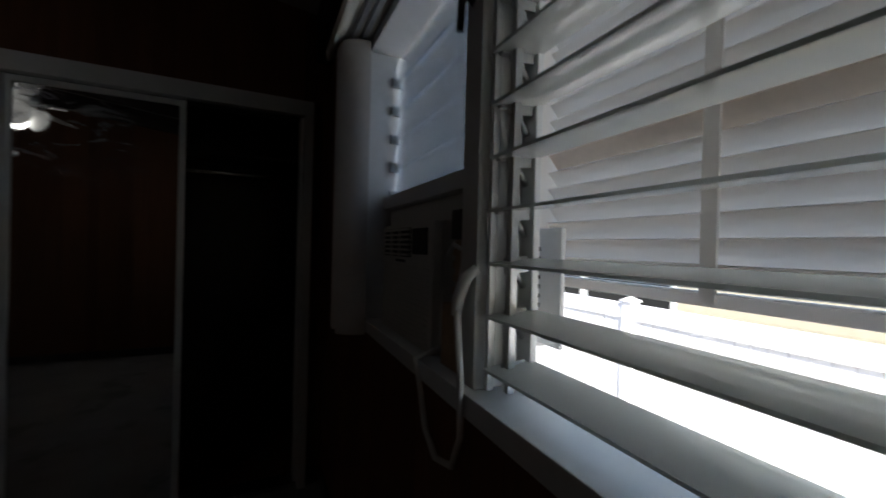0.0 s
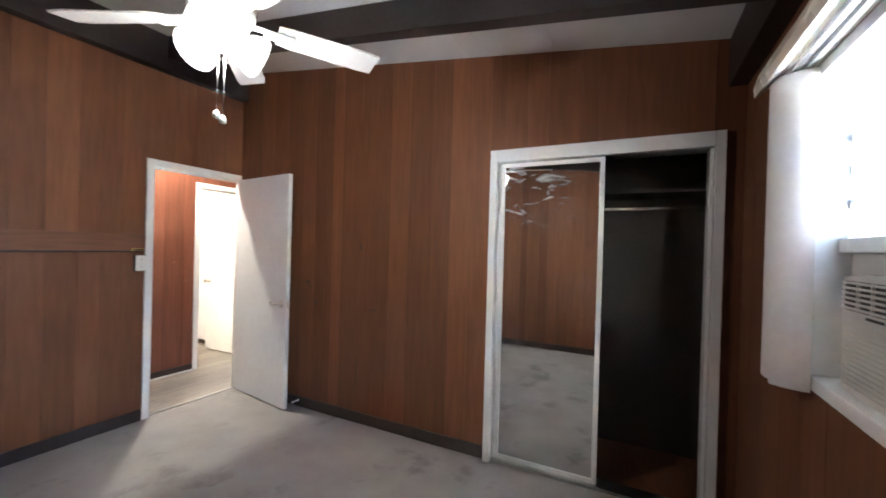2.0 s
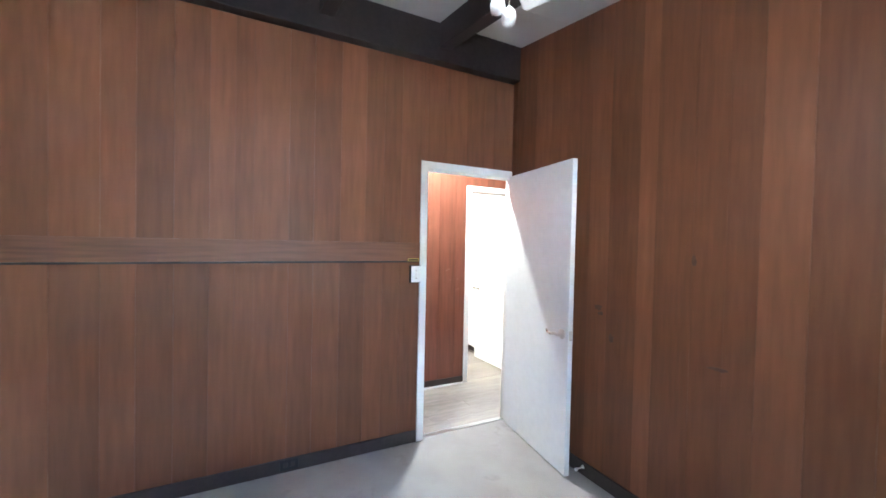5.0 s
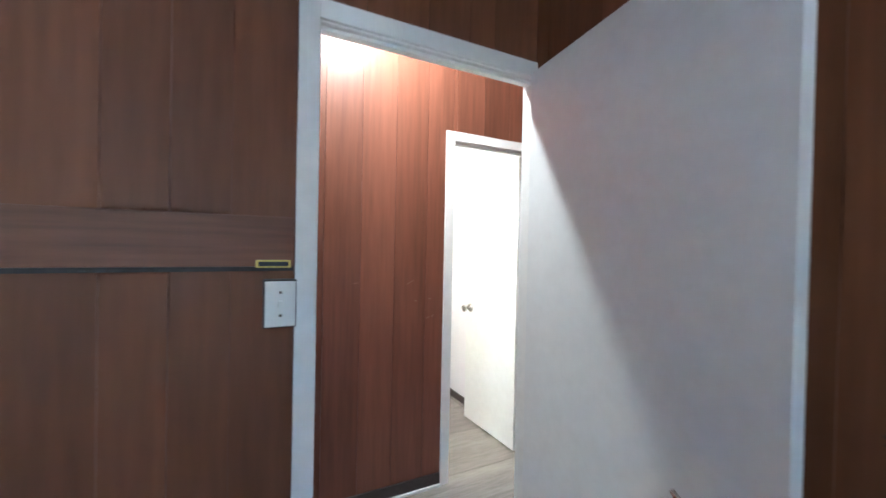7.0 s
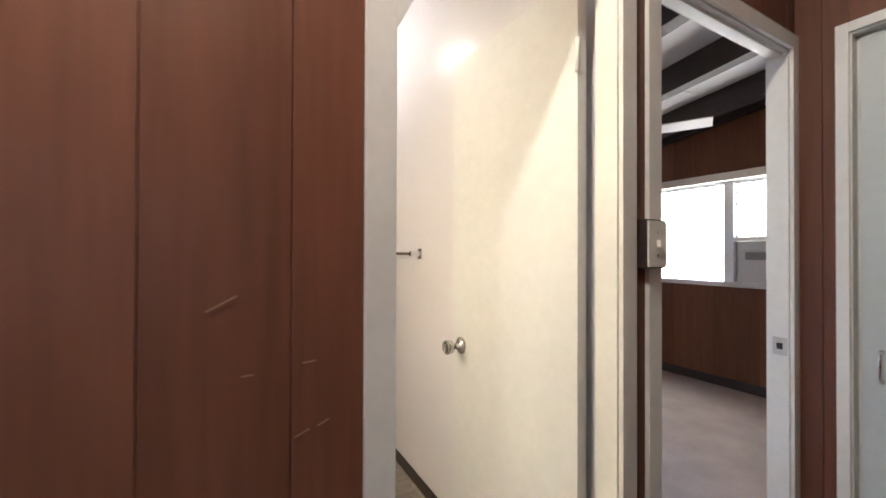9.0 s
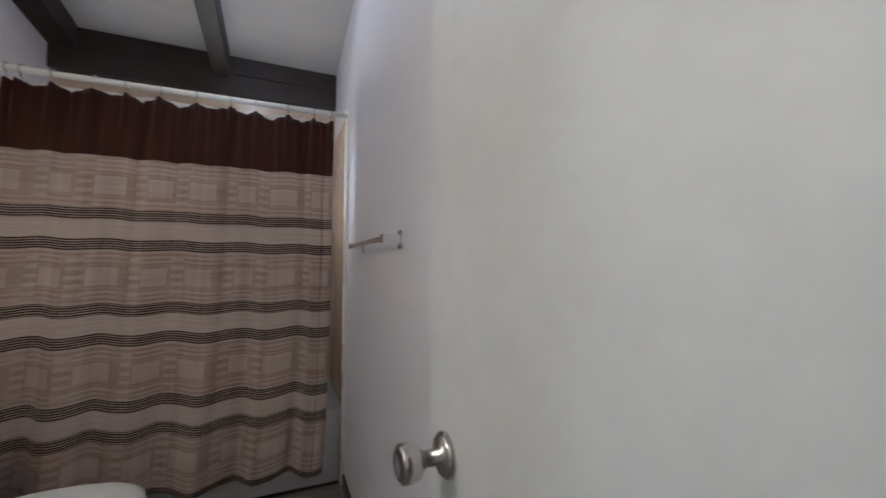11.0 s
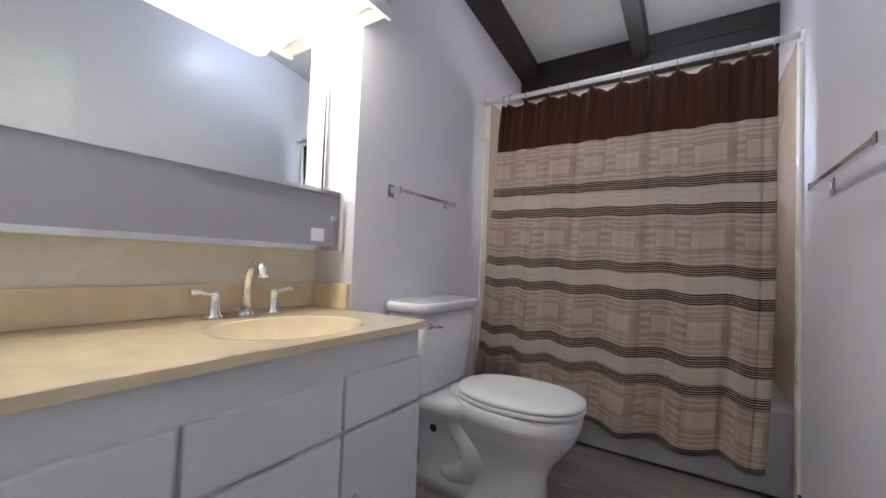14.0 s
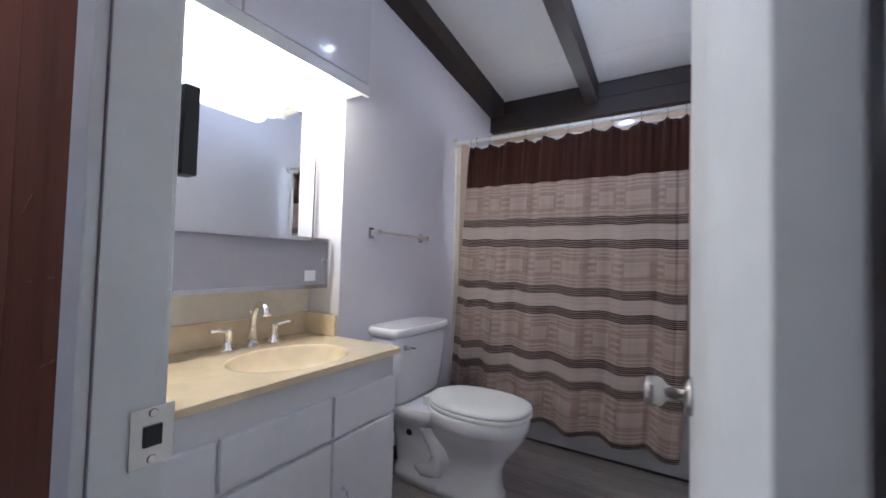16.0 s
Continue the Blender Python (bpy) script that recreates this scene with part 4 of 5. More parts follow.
part("roof", bm, ROOF, nb)

# ---- far bedroom window ----
FX = 4.12
w2 = thing("window_2", "bright white louvred window of the far bedroom", "window", kind="structure")
for nm, a in (("frame_head", (FX - 0.02, FX + 0.09, 0.95, 3.20, 1.93, 2.03)), ("frame_jamb", (FX - 0.02, FX + 0.09, 2.90, 2.94, 1.00, 1.929)), ("frame_jamb", (FX - 0.02, FX + 0.09, 1.0, 1.04, 1.00, 1.929)),
              ("mullion", (FX - 0.02, FX + 0.09, 2.11, 2.19, 1.00, 1.929)), ("window_sill", (FX - 0.05, FX + 0.09, 0.97, 2.97, 0.955, 0.9995)), ("transom", (FX - 0.02, FX + 0.08, 1.04, 2.11, 1.38, 1.42))):
    part(nm, boxbm(*a, bevel=0.003), WHITEP, w2)
for y0, y1, z0, n in ((2.195, 2.895, 1.004, 9), (1.045, 2.105, 1.425, 5)):
    for i in range(n):
        ob = part("louvre_pane", boxbm(-0.0025, 0.0025, y0, y1, 0, 0.104), FROST, w2, m=pose(FX + 0.055, 0, z0 + 0.101 * i, 0, -5, 0))
        ob.visible_shadow = False
        for y in (y0 + 0.004, y1 - 0.004):
            part("clip", boxbm(FX + 0.025, FX + 0.05, y - 0.012, y + 0.012, z0 + 0.101 * i - 0.012, z0 + 0.101 * i + 0.02), ALU, w2)
part("infill_board", boxbm(FX + 0.04, FX + 0.06, 1.041, 2.109, 1.002, 1.379), ACW, w2)
ac2 = thing("air_conditioner", "ivory window air conditioner in the far bedroom", "air conditioner", pose(FX - 0.05, 1.83, 1.0015))
part("body", boxbm(-0.02, 0.088, -0.18, 0.18, 0, 0.30, bevel=0.006), ACW, ac2)
part("front_cover", boxbm(-0.045, -0.0205, -0.18, 0.18, 0.004, 0.296, bevel=0.006), ACW, ac2)
part("air_outlet", boxbm(-0.048, -0.0455, -0.05, 0.15, 0.21, 0.28), BLACK, ac2)
for i in range(5):
    part("vane", boxbm(-0.053, -0.0482, -0.05, 0.15, 0.214 + 0.014 * i, 0.220 + 0.014 * i), ACW, ac2)
vb2 = thing("vertical_blind", "stack of white vertical blind slats in the far bedroom", "blind")
for k in range(4):
    part("slat", boxbm(FX - 0.10, FX - 0.06, 3.06 + 0.05 * k, 3.105 + 0.05 * k, 0.97, 1.945, bevel=0.001), CREAMP, vb2)
tagged(part("curtain_track", boxbm(FX - 0.11, FX - 0.032, 0.9, 3.36, 1.946, 2.02, bevel=0.004), CREAMP), "white curtain track over the far window", "curtain track")

# ---- bathroom: vanity ----
VX, VY0, VZ = -0.25, BATH_S + 0.004, 0.767
van = thing("vanity_cabinet", "white painted vanity cabinet with drawers and doors", "cabinet")
for nm, a in (("face_frame", (VX - 0.052, VX - 0.032, VY0, ALC_Y - 0.012, 0.09, VZ - 0.025)), ("end_panel", (ALC + 0.002, VX - 0.053, ALC_Y - 0.032, ALC_Y - 0.012, 0.0, VZ - 0.025)),
              ("end_panel", (ALC + 0.002, VX - 0.053, VY0, VY0 + 0.02, 0.0, VZ - 0.025)), ("toe_kick", (VX - 0.12, VX - 0.10, VY0 + 0.021, ALC_Y - 0.033, 0.0, 0.09))):
    part(nm, boxbm(*a), VANITYP, van)
cols = ((1.709, ALC_Y - 0.016), (1.315, 1.697), (VY0 + 0.004, 1.302))
for k, (a, b) in enumerate(cols):
    dr = part("drawer_front", boxbm(VX - 0.0315, VX - 0.013, a, b, 0.508, 0.650, bevel=0.005), VANITYP, van)
    dd = part("door", boxbm(VX - 0.0315, VX - 0.013, a, b, 0.105, 0.495, bevel=0.005), VANITYP, van)
    bm = bmesh.new()
    y = a + 0.045 if k != 1 else b - 0.045
    tube(bm, [(VX - 0.013, y, 0.24), (VX + 0.010, y, 0.245), (VX + 0.016, y, 0.28), (VX + 0.010, y, 0.315), (VX - 0.013, y, 0.32)], [0.006, 0.005, 0.006, 0.005, 0.006], 10)
    part("pull", bm, CHROME, dd, "chrome bow pull")
top = thing("countertop", "yellowed cultured marble vanity top with a moulded basin", "countertop")
bm = bmesh.new()
TX0, TX1, TY1 = ALC + 0.003, VX, ALC_Y - 0.003
BCX, BCY, BRX, BRY = -0.470, 1.680, 0.180, 0.226
SEG = 96
rings = []
for q in (0.03, 0.25, 0.5, 0.7, 0.82, 0.90, 0.95, 0.985, 1.0, 1.03, 2.0):
    ring = []
    for k in range(SEG):
        a = 2 * math.pi * k / SEG
        c, d = math.cos(a), math.sin(a)
        ex, ey = BRX * c, BRY * d
        if q <= 1.03:
            x, y = BCX + ex * q, BCY + ey * q
            z = VZ - 0.125 * (1 - min(q, 1) ** 3.5)
        else:
            # out along the same ray to the edge of the slab
            f = min(((TX1 if ex > 0 else TX0) - BCX) / ex if abs(ex) > 1e-6 else 99, ((TY1 if ey > 0 else VY0) - BCY) / ey if abs(ey) > 1e-6 else 99)
            x, y, z = BCX + ex * f, BCY + ey * f, VZ
        ring.append(bm.verts.new((x, y, z)))
    rings.append(ring)
for p, q in zip(rings, rings[1:]):
    for k in range(SEG):
        bm.faces.new((p[k], p[(k + 1) % SEG], q[(k + 1) % SEG], q[k])).smooth = True
bm.faces.new(rings[0][::-1])
corners = [bm.verts.new((x, y, VZ)) for x, y in ((TX0, VY0), (TX1, VY0), (TX1, TY1), (TX0, TY1))]
for v in corners:
    near_two = sorted(rings[-1], key=lambda w: (w.co - v.co).length)
    first = next(w for w in near_two if abs(w.co.x - v.co.x) < 1e-5)
    second = next(w for w in near_two if abs(w.co.y - v.co.y) < 1e-5)
    if first is not second:
        bm.faces.new((first, v, second))
part("slab_top", bm, MARBLE, top)
bm = bmesh.new()
box(bm, VX - 0.03, VX + 0.0005, VY0, ALC_Y - 0.003, VZ - 0.024, VZ - 0.0005, bevel=0.003)
box(bm, TX0, VX - 0.031, ALC_Y - 0.012, ALC_Y - 0.003, VZ - 0.024, VZ - 0.002)
part("front_edge", bm, MARBLE, top)
part("backsplash", boxbm(ALC + 0.001, ALC + 0.020, VY0, ALC_Y - 0.024, VZ + 0.0005, VZ + 0.10, bevel=0.004), MARBLE, top)
part("side_splash", boxbm(ALC + 0.001, BX0 - 0.004, ALC_Y - 0.022, ALC_Y - 0.002, VZ + 0.0005, VZ + 0.10, bevel=0.004), MARBLE, top)
bm = bmesh.new()
lathe(bm, [(0.022, 0), (0.022, 0.003), (0.014, 0.004), (0.012, 0.001)], Matrix.Translation((BCX, BCY, VZ - 0.1245)), 20)
part("drain", bm, CHROME, top)

fa = thing("faucet", "chrome widespread faucet with two lever handles", "faucet", pose(-0.735, 1.692, VZ + 0.0008))
bm = bmesh.new()
lathe(bm, [(0.028, 0), (0.028, 0.006), (0.020, 0.016), (0.0165, 0.022)])
pts = [(0, 0, 0.015), (0, 0, 0.08), (0.004, 0, 0.12), (0.018, 0, 0.155), (0.042, 0, 0.172), (0.070, 0, 0.166), (0.088, 0, 0.146), (0.092, 0, 0.128)]
tube(bm, pts, [0.017, 0.014, 0.0125, 0.0125, 0.013, 0.0135, 0.015, 0.0155], 16)
tube(bm, [(-0.02, 0, 0.005), (-0.02, 0, 0.13), (-0.02, 0, 0.142)], [0.0025, 0.0025, 0.006], 8)
part("spout", bm, CHROME, fa)
for s in (-1, 1):
    bm = bmesh.new()
    y = 0.100 * s
    lathe(bm, [(0.027, 0), (0.027, 0.006), (0.018, 0.014), (0.0145, 0.035), (0.016, 0.05), (0.013, 0.066), (0.018, 0.074), (0.012, 0.084), (0.004, 0.087)], Matrix.Translation((0, y, 0)))
    tube(bm, [(0, y, 0.076), (0.010, y + s * 0.025, 0.080), (0.014, y + s * 0.055, 0.087), (0.016, y + s * 0.078, 0.084)], [0.008, 0.008, 0.0105, 0.008], 12)
    part("lever_handle", bm, CHROME, fa)

# ---- bathroom: mirror, medicine cabinet, light soffit ----
mir = thing("vanity_mirror", "large wall mirror over the vanity", "mirror")
part("pane", boxbm(ALC + 0.055, ALC + 0.061, VY0 + 0.002, 2.028, 1.225, 1.838), MIRROR, mir)
part("backing", boxbm(ALC + 0.002, ALC + 0.054, VY0 + 0.002, 2.028, 1.225, 1.845), CREAMP, mir)
part("edge_strip", boxbm(ALC + 0.0615, ALC + 0.066, 2.024, 2.032, 1.230, 1.845), CHROME, mir)
mc = thing("medicine_cabinet", "low chrome-framed cabinet with sliding mirrored doors", "cabinet")
MX = -0.672
part("body", boxbm(ALC + 0.062, MX - 0.012, VY0 + 0.002, 2.036, 1.012, 1.214, bevel=0.002), CREAMP, mc)
for nm, a in (("top_rail", (MX - 0.05, MX, VY0 + 0.002, 2.038, 1.2125, 1.228)), ("bottom_rail", (MX - 0.03, MX, VY0 + 0.002, 2.038, 0.996, 1.0135)),
              ("end_stile", (MX - 0.0115, MX + 0.001, 2.014, 2.038, 1.012, 1.214))):
    part(nm, boxbm(*a, bevel=0.001), CHROME, mc)
dA_ = part("sliding_door", boxbm(MX - 0.0105, MX - 0.0075, 1.46, 2.016, 1.014, 1.212), ACRYLIC, mc)
part("sliding_door", boxbm(MX - 0.0065, MX - 0.0035, VY0 + 0.01, 1.50, 1.014, 1.212), ACRYLIC, mc)
bm = bmesh.new()
lathe(bm, [(0.011, 0), (0.011, 0.004), (0.008, 0.006)], pose(MX - 0.0074, 1.995, 1.12, 0, 90, 0), 16)
part("finger_pull", bm, CHROME, dA_)
part("sticker", boxbm(MX - 0.0073, MX - 0.0069, 1.895, 1.955, 1.030, 1.078), LILAC, dA_, "plain white sticker")
so = thing("light_soffit", "cream soffit box over the vanity with cabinet doors above", "soffit", kind="structure")
SX = -0.480
part("bottom_board", boxbm(ALC + 0.002, SX, VY0, ALC_Y - 0.004, 1.905, 1.925, bevel=0.002), CREAMP, so)
part("front_lip", boxbm(SX - 0.012, SX + 0.004, VY0, ALC_Y - 0.002, 1.888, 1.94, bevel=0.002), WHITEP, so)
bm = bmesh.new()
for v in box(bm, ALC + 0.002, SX - 0.016, VY0, ALC_Y - 0.003, 0, 1):
    v.co.z = 1.926 if v.co.z < 0.5 else bath_top(v.co.y) - 0.004
part("box", bm, LILAC, so)
for a, b in ((1.45, ALC_Y - 0.006), (VY0 + 0.01, 1.44)):
    part("cabinet_door", boxbm(SX - 0.0155, SX + 0.002, a, b, 1.945, 2.56, bevel=0.003), LILACGLOSS, so)
vl = thing("vanity_light", "row of lit frosted tube lamps under the soffit", "wall lamp")
part("base_plate", boxbm(-0.75, -0.51, 1.12, 1.96, 1.890, 1.9045, bevel=0.003), CREAMP, vl)
for x in (-0.690, -0.570):
    bm = bmesh.new()
    r, z = 0.047, 1.838
    pts, rs = [], []
    for i in range(6):
        a = math.pi / 2 * i / 5
        pts.append((x, 1.20 - 0.05 * math.cos(a) + 0.0, z))
        rs.append(max(0.004, r * math.sin(a)))
    for i in range(6):
        a = math.pi / 2 * i / 5
        pts.append((x, 1.84 + 0.05 * math.sin(a), z))
        rs.append(max(0.004, r * math.cos(a)))
    tube(bm, pts, rs, 18)
    ob = part("tube", bm, GLOW_TUBE, vl, "lit frosted glass tube")
    ob.visible_shadow = False

# ---- bathroom: towel bars ----
def towel_bar(m, length, label):
    t = thing("towel_bar", label, "towel bar", m)
    for y in (0, length):
        bm = bmesh.new()
        box(bm, 0, 0.006, y - 0.022, y + 0.022, -0.028, 0.028, bevel=0.003)
        box(bm, 0.006, 0.062, y - 0.011, y + 0.011, -0.013, 0.015, bevel=0.003)
        part("bracket", bm, CHROME, t)
    part("bar", boxbm(0.046, 0.062, 0.012, length - 0.012, -0.008, 0.008, bevel=0.002), CHROME, t)
    return t


towel_bar(pose(BX0 + 0.001, 2.265, 1.275), 0.455, "chrome towel bar on the lilac wall above the toilet")
towel_bar(pose(BX1 - 0.001, 2.70, 1.262, 0, 0, 180), 0.57, "chrome towel bar on the glossy wall beside the tub")

# ---- bathroom: toilet ----
TY = 2.485
to = thing("toilet", "white porcelain two-piece toilet with closed lid", "toilet", pose(0, TY, 0))
bm = bmesh.new()
loft(bm, [(0.4025, -0.515, 0, 0.085, 0.190, 5), (0.43, -0.515, 0, 0.095, 0.205, 5), (0.58, -0.515, 0, 0.102, 0.228, 6), (0.748, -0.513, 0, 0.106, 0.240, 6)], 36)
tank = part("tank", bm, PORCELAIN, to)
bm = bmesh.new()
loft(bm, [(0.7485, -0.512, 0, 0.108, 0.246, 6), (0.757, -0.508, 0, 0.116, 0.256, 6), (0.783, -0.508, 0, 0.116, 0.256, 6), (0.794, -0.510, 0, 0.108, 0.246, 6)], 36)
part("tank_lid", bm, PORCELAIN, to)
bm = bmesh.new()
lathe(bm, [(0.013, 0), (0.013, 0.008), (0.007, 0.012), (0.006, 0.022)], pose(-0.408, -0.19, 0.70, 0, 90, 0), 14)
tube(bm, [(-0.388, -0.19, 0.70), (-0.384, -0.17, 0.698), (-0.382, -0.135, 0.692)], [0.006, 0.006, 0.005], 10)
part("flush_lever", bm, CHROME, to, "chrome flush lever")
bm = bmesh.new()
loft(bm, [(0.0, -0.16, 0, 0.215, 0.118, 3.4), (0.03, -0.16, 0, 0.210, 0.114, 3.2), (0.07, -0.155, 0, 0.195, 0.100, 2.8), (0.16, -0.145, 0, 0.190, 0.094, 2.5), (0.22, -0.125, 0, 0.202, 0.108, 2.4),
          (0.27, -0.105, 0, 0.225, 0.140, 2.3), (0.322, -0.095, 0, 0.246, 0.170, 2.3), (0.348, -0.093, 0, 0.252, 0.178, 2.3), (0.360, -0.092, 0, 0.258, 0.186, 2.3), (0.403, -0.092, 0, 0.259, 0.187, 2.3), (0.416, -0.093, 0, 0.253, 0.182, 2.3)], 44)
part("bowl", bm, PORCELAIN, to)
bm = bmesh.new()
loft(bm, [(0.0, -0.36, 0, 0.195, 0.118, 4), (0.05, -0.36, 0, 0.190, 0.112, 4), (0.08, -0.37, 0, 0.165, 0.100, 4), (0.20, -0.40, 0, 0.155, 0.096, 4), (0.30, -0.42, 0, 0.165, 0.115, 4), (0.345, -0.43, 0, 0.175, 0.165, 5), (0.402, -0.43, 0, 0.175, 0.175, 5)], 32)
part("deck", bm, PORCELAIN, to)
bm = bmesh.new()
for s in (-1, 1):
    tube(bm, [(-0.42, 0.055 * s, 0.30), (-0.33, 0.062 * s, 0.29), (-0.27, 0.066 * s, 0.23), (-0.24, 0.070 * s, 0.17), (-0.27, 0.068 * s, 0.11), (-0.34, 0.062 * s, 0.08), (-0.42, 0.05 * s, 0.10)], [0.042, 0.056, 0.060, 0.058, 0.056, 0.052, 0.042], 18)
part("trapway", bm, PORCELAIN, to)
for s in (-1, 1):
    bm = bmesh.new()
    lathe(bm, [(0.014, 0), (0.014, 0.01), (0.008, 0.02)], Matrix.Translation((-0.22, 0.088 * s, 0.03)), 14)
    part("bolt_cap", bm, PORCELAIN, to)
bm = bmesh.new()
lathe(bm, [(0.019, 0), (0.017, 0.004)], pose(-0.425, -0.1055, 0.255, 90, 0, 0), 10)
part("side_hole", bm, BLACK, to, "dark open bolt hole")
bm = bmesh.new()
loft(bm, [(0.4165, -0.085, 0, 0.255, 0.183, 2.3), (0.422, -0.082, 0, 0.258, 0.187, 2.3), (0.433, -0.082, 0, 0.258, 0.187, 2.3), (0.437, -0.082, 0, 0.254, 0.184, 2.3)], 44)
part("seat", bm, PLASTICW, to)
bm = bmesh.new()
loft(bm, [(0.439, -0.082, 0, 0.254, 0.184, 2.3), (0.444, -0.082, 0, 0.258, 0.187, 2.3), (0.455, -0.082, 0, 0.256, 0.186, 2.3), (0.464, -0.085, 0, 0.235, 0.168, 2.3), (0.467, -0.09, 0, 0.18, 0.12, 2.2)], 44)
part("lid", bm, PLASTICW, to)
for s in (-1, 1):
    part("seat_hinge", boxbm(-0.355, -0.318, 0.07 * s - 0.025, 0.07 * s + 0.025, 0.4035, 0.448, bevel=0.006), PLASTICW, to)
sv = thing("supply_line", "braided water supply line and valve beside the toilet", "pipe")
bm = bmesh.new()
tube(bm, [(BX0 + 0.012, 2.20, 0.16), (BX0 + 0.06, 2.20, 0.16), (BX0 + 0.08, 2.22, 0.12), (BX0 + 0.10, 2.27, 0.14), (BX0 + 0.10, 2.30, 0.25), (BX0 + 0.10, 2.33, 0.384)], 0.006, 10)
part("hose", bm, NICKEL, sv)
part("access_plate", boxbm(BX0 + 0.0012, BX0 + 0.008, 2.10, 2.20, 0.09, 0.24), BLACK, sv, "dark open access plate")

# ---- bathroom: tub, surround trim, rod, curtain ----
tub = thing("bathtub", "white bathtub behind the shower curtain", "bathtub")
bm = bmesh.new()
box(bm, BX0 + 0.002, BX1 - 0.002, 3.225, 3.26, 0.0, 0.36, bevel=0.012)
part("apron", bm, PORCELAIN, tub)
bm = bmesh.new()
box(bm, BX0 + 0.002, BX1 - 0.002, 3.215, 3.30, 0.3602, 0.385, bevel=0.010)
box(bm, BX0 + 0.002, BX1 - 0.002, BYN - 0.06, BYN - 0.002, 0.3602, 0.385, bevel=0.010)
box(bm, BX0 + 0.002, BX0 + 0.08, 3.301, BYN - 0.061, 0.3602, 0.385)
box(bm, BX1 - 0.12, BX1 - 0.002, 3.301, BYN - 0.061, 0.3602, 0.385)
part("rim", bm, PORCELAIN, tub)
part("basin_floor", boxbm(BX0 + 0.002, BX1 - 0.002, 3.261, BYN - 0.002, 0.0, 0.06), PORCELAIN, tub)
sur = thing("tub_surround", "beige glossy panels lining the tub walls", "wall panel", kind="structure")
for x0, x1 in ((BX0 + 0.001, BX0 + 0.006), (BX1 - 0.006, BX1 - 0.001)):
    part("panel", boxbm(x0, x1, 3.20, BYN - 0.003, 0.386, 2.02), TUBSUR, sur)
for x0, x1 in ((BX0 + 0.001, BX0 + 0.014), (BX1 - 0.014, BX1 - 0.001)):
    part("edge_trim", boxbm(x0, x1, 3.135, 3.199, 0.0, 2.03, bevel=0.003), CREAMP, sur)
w3 = thing("window_3", "frosted louvre window high over the tub", "window", kind="structure")
for a in ((-0.05, 0.55, BYN - 0.012, BYN + 0.1, 2.0, 2.02), (-0.05, 0.55, BYN - 0.012, BYN + 0.1, 1.45, 1.47), (-0.05, -0.03, BYN - 0.012, BYN + 0.1, 1.47, 2.0), (0.53, 0.55, BYN - 0.012, BYN + 0.1, 1.47, 2.0)):
    part("frame", boxbm(*a), WHITEP, w3)
for i in range(6):
    ob = part("louvre_pane", boxbm(-0.028, 0.528, -0.0025, 0.0025, 0, 0.092), FROST, w3, m=pose(0, BYN + 0.05, 1.472 + 0.0875 * i, -5, 0, 0))
    ob.visible_shadow = False
cr = thing("curtain_rod", "white shower curtain rod with metal hooks", "curtain rod")
bm = bmesh.new()
tube(bm, [(BX0 + 0.016, 3.115, 1.975), (BX1 - 0.016, 3.115, 1.985)], 0.0135, 14)
part("rod", bm, PLASTICW, cr)
for x, s in ((BX0 + 0.001, 1), (BX1 - 0.001, -1)):
    bm = bmesh.new()
    lathe(bm, [(0.03, 0), (0.03, 0.006), (0.02, 0.015)], pose(x, 3.115, 1.98, 0, 90 * s, 0), 18)
    part("flange", bm, PLASTICW, cr)
CX0, CX1 = -0.505, 0.795
HOOKS = (-0.487, -0.444, -0.343, -0.202, -0.093, 0.037, 0.176, 0.318, 0.425, 0.572, 0.700, 0.785)
for x in HOOKS:
    bm = bmesh.new()
    pts = [(x, 3.115 + 0.019 * math.cos(a), 1.978 + 0.019 * math.sin(a)) for a in (math.pi * 2 * k / 14 - 0.5 for k in range(12))]
    tube(bm, pts + [(x, 3.122, 1.935), (x, 3.108, 1.925)], 0.0022, 6)
    part("hook", bm, NICKEL, cr)


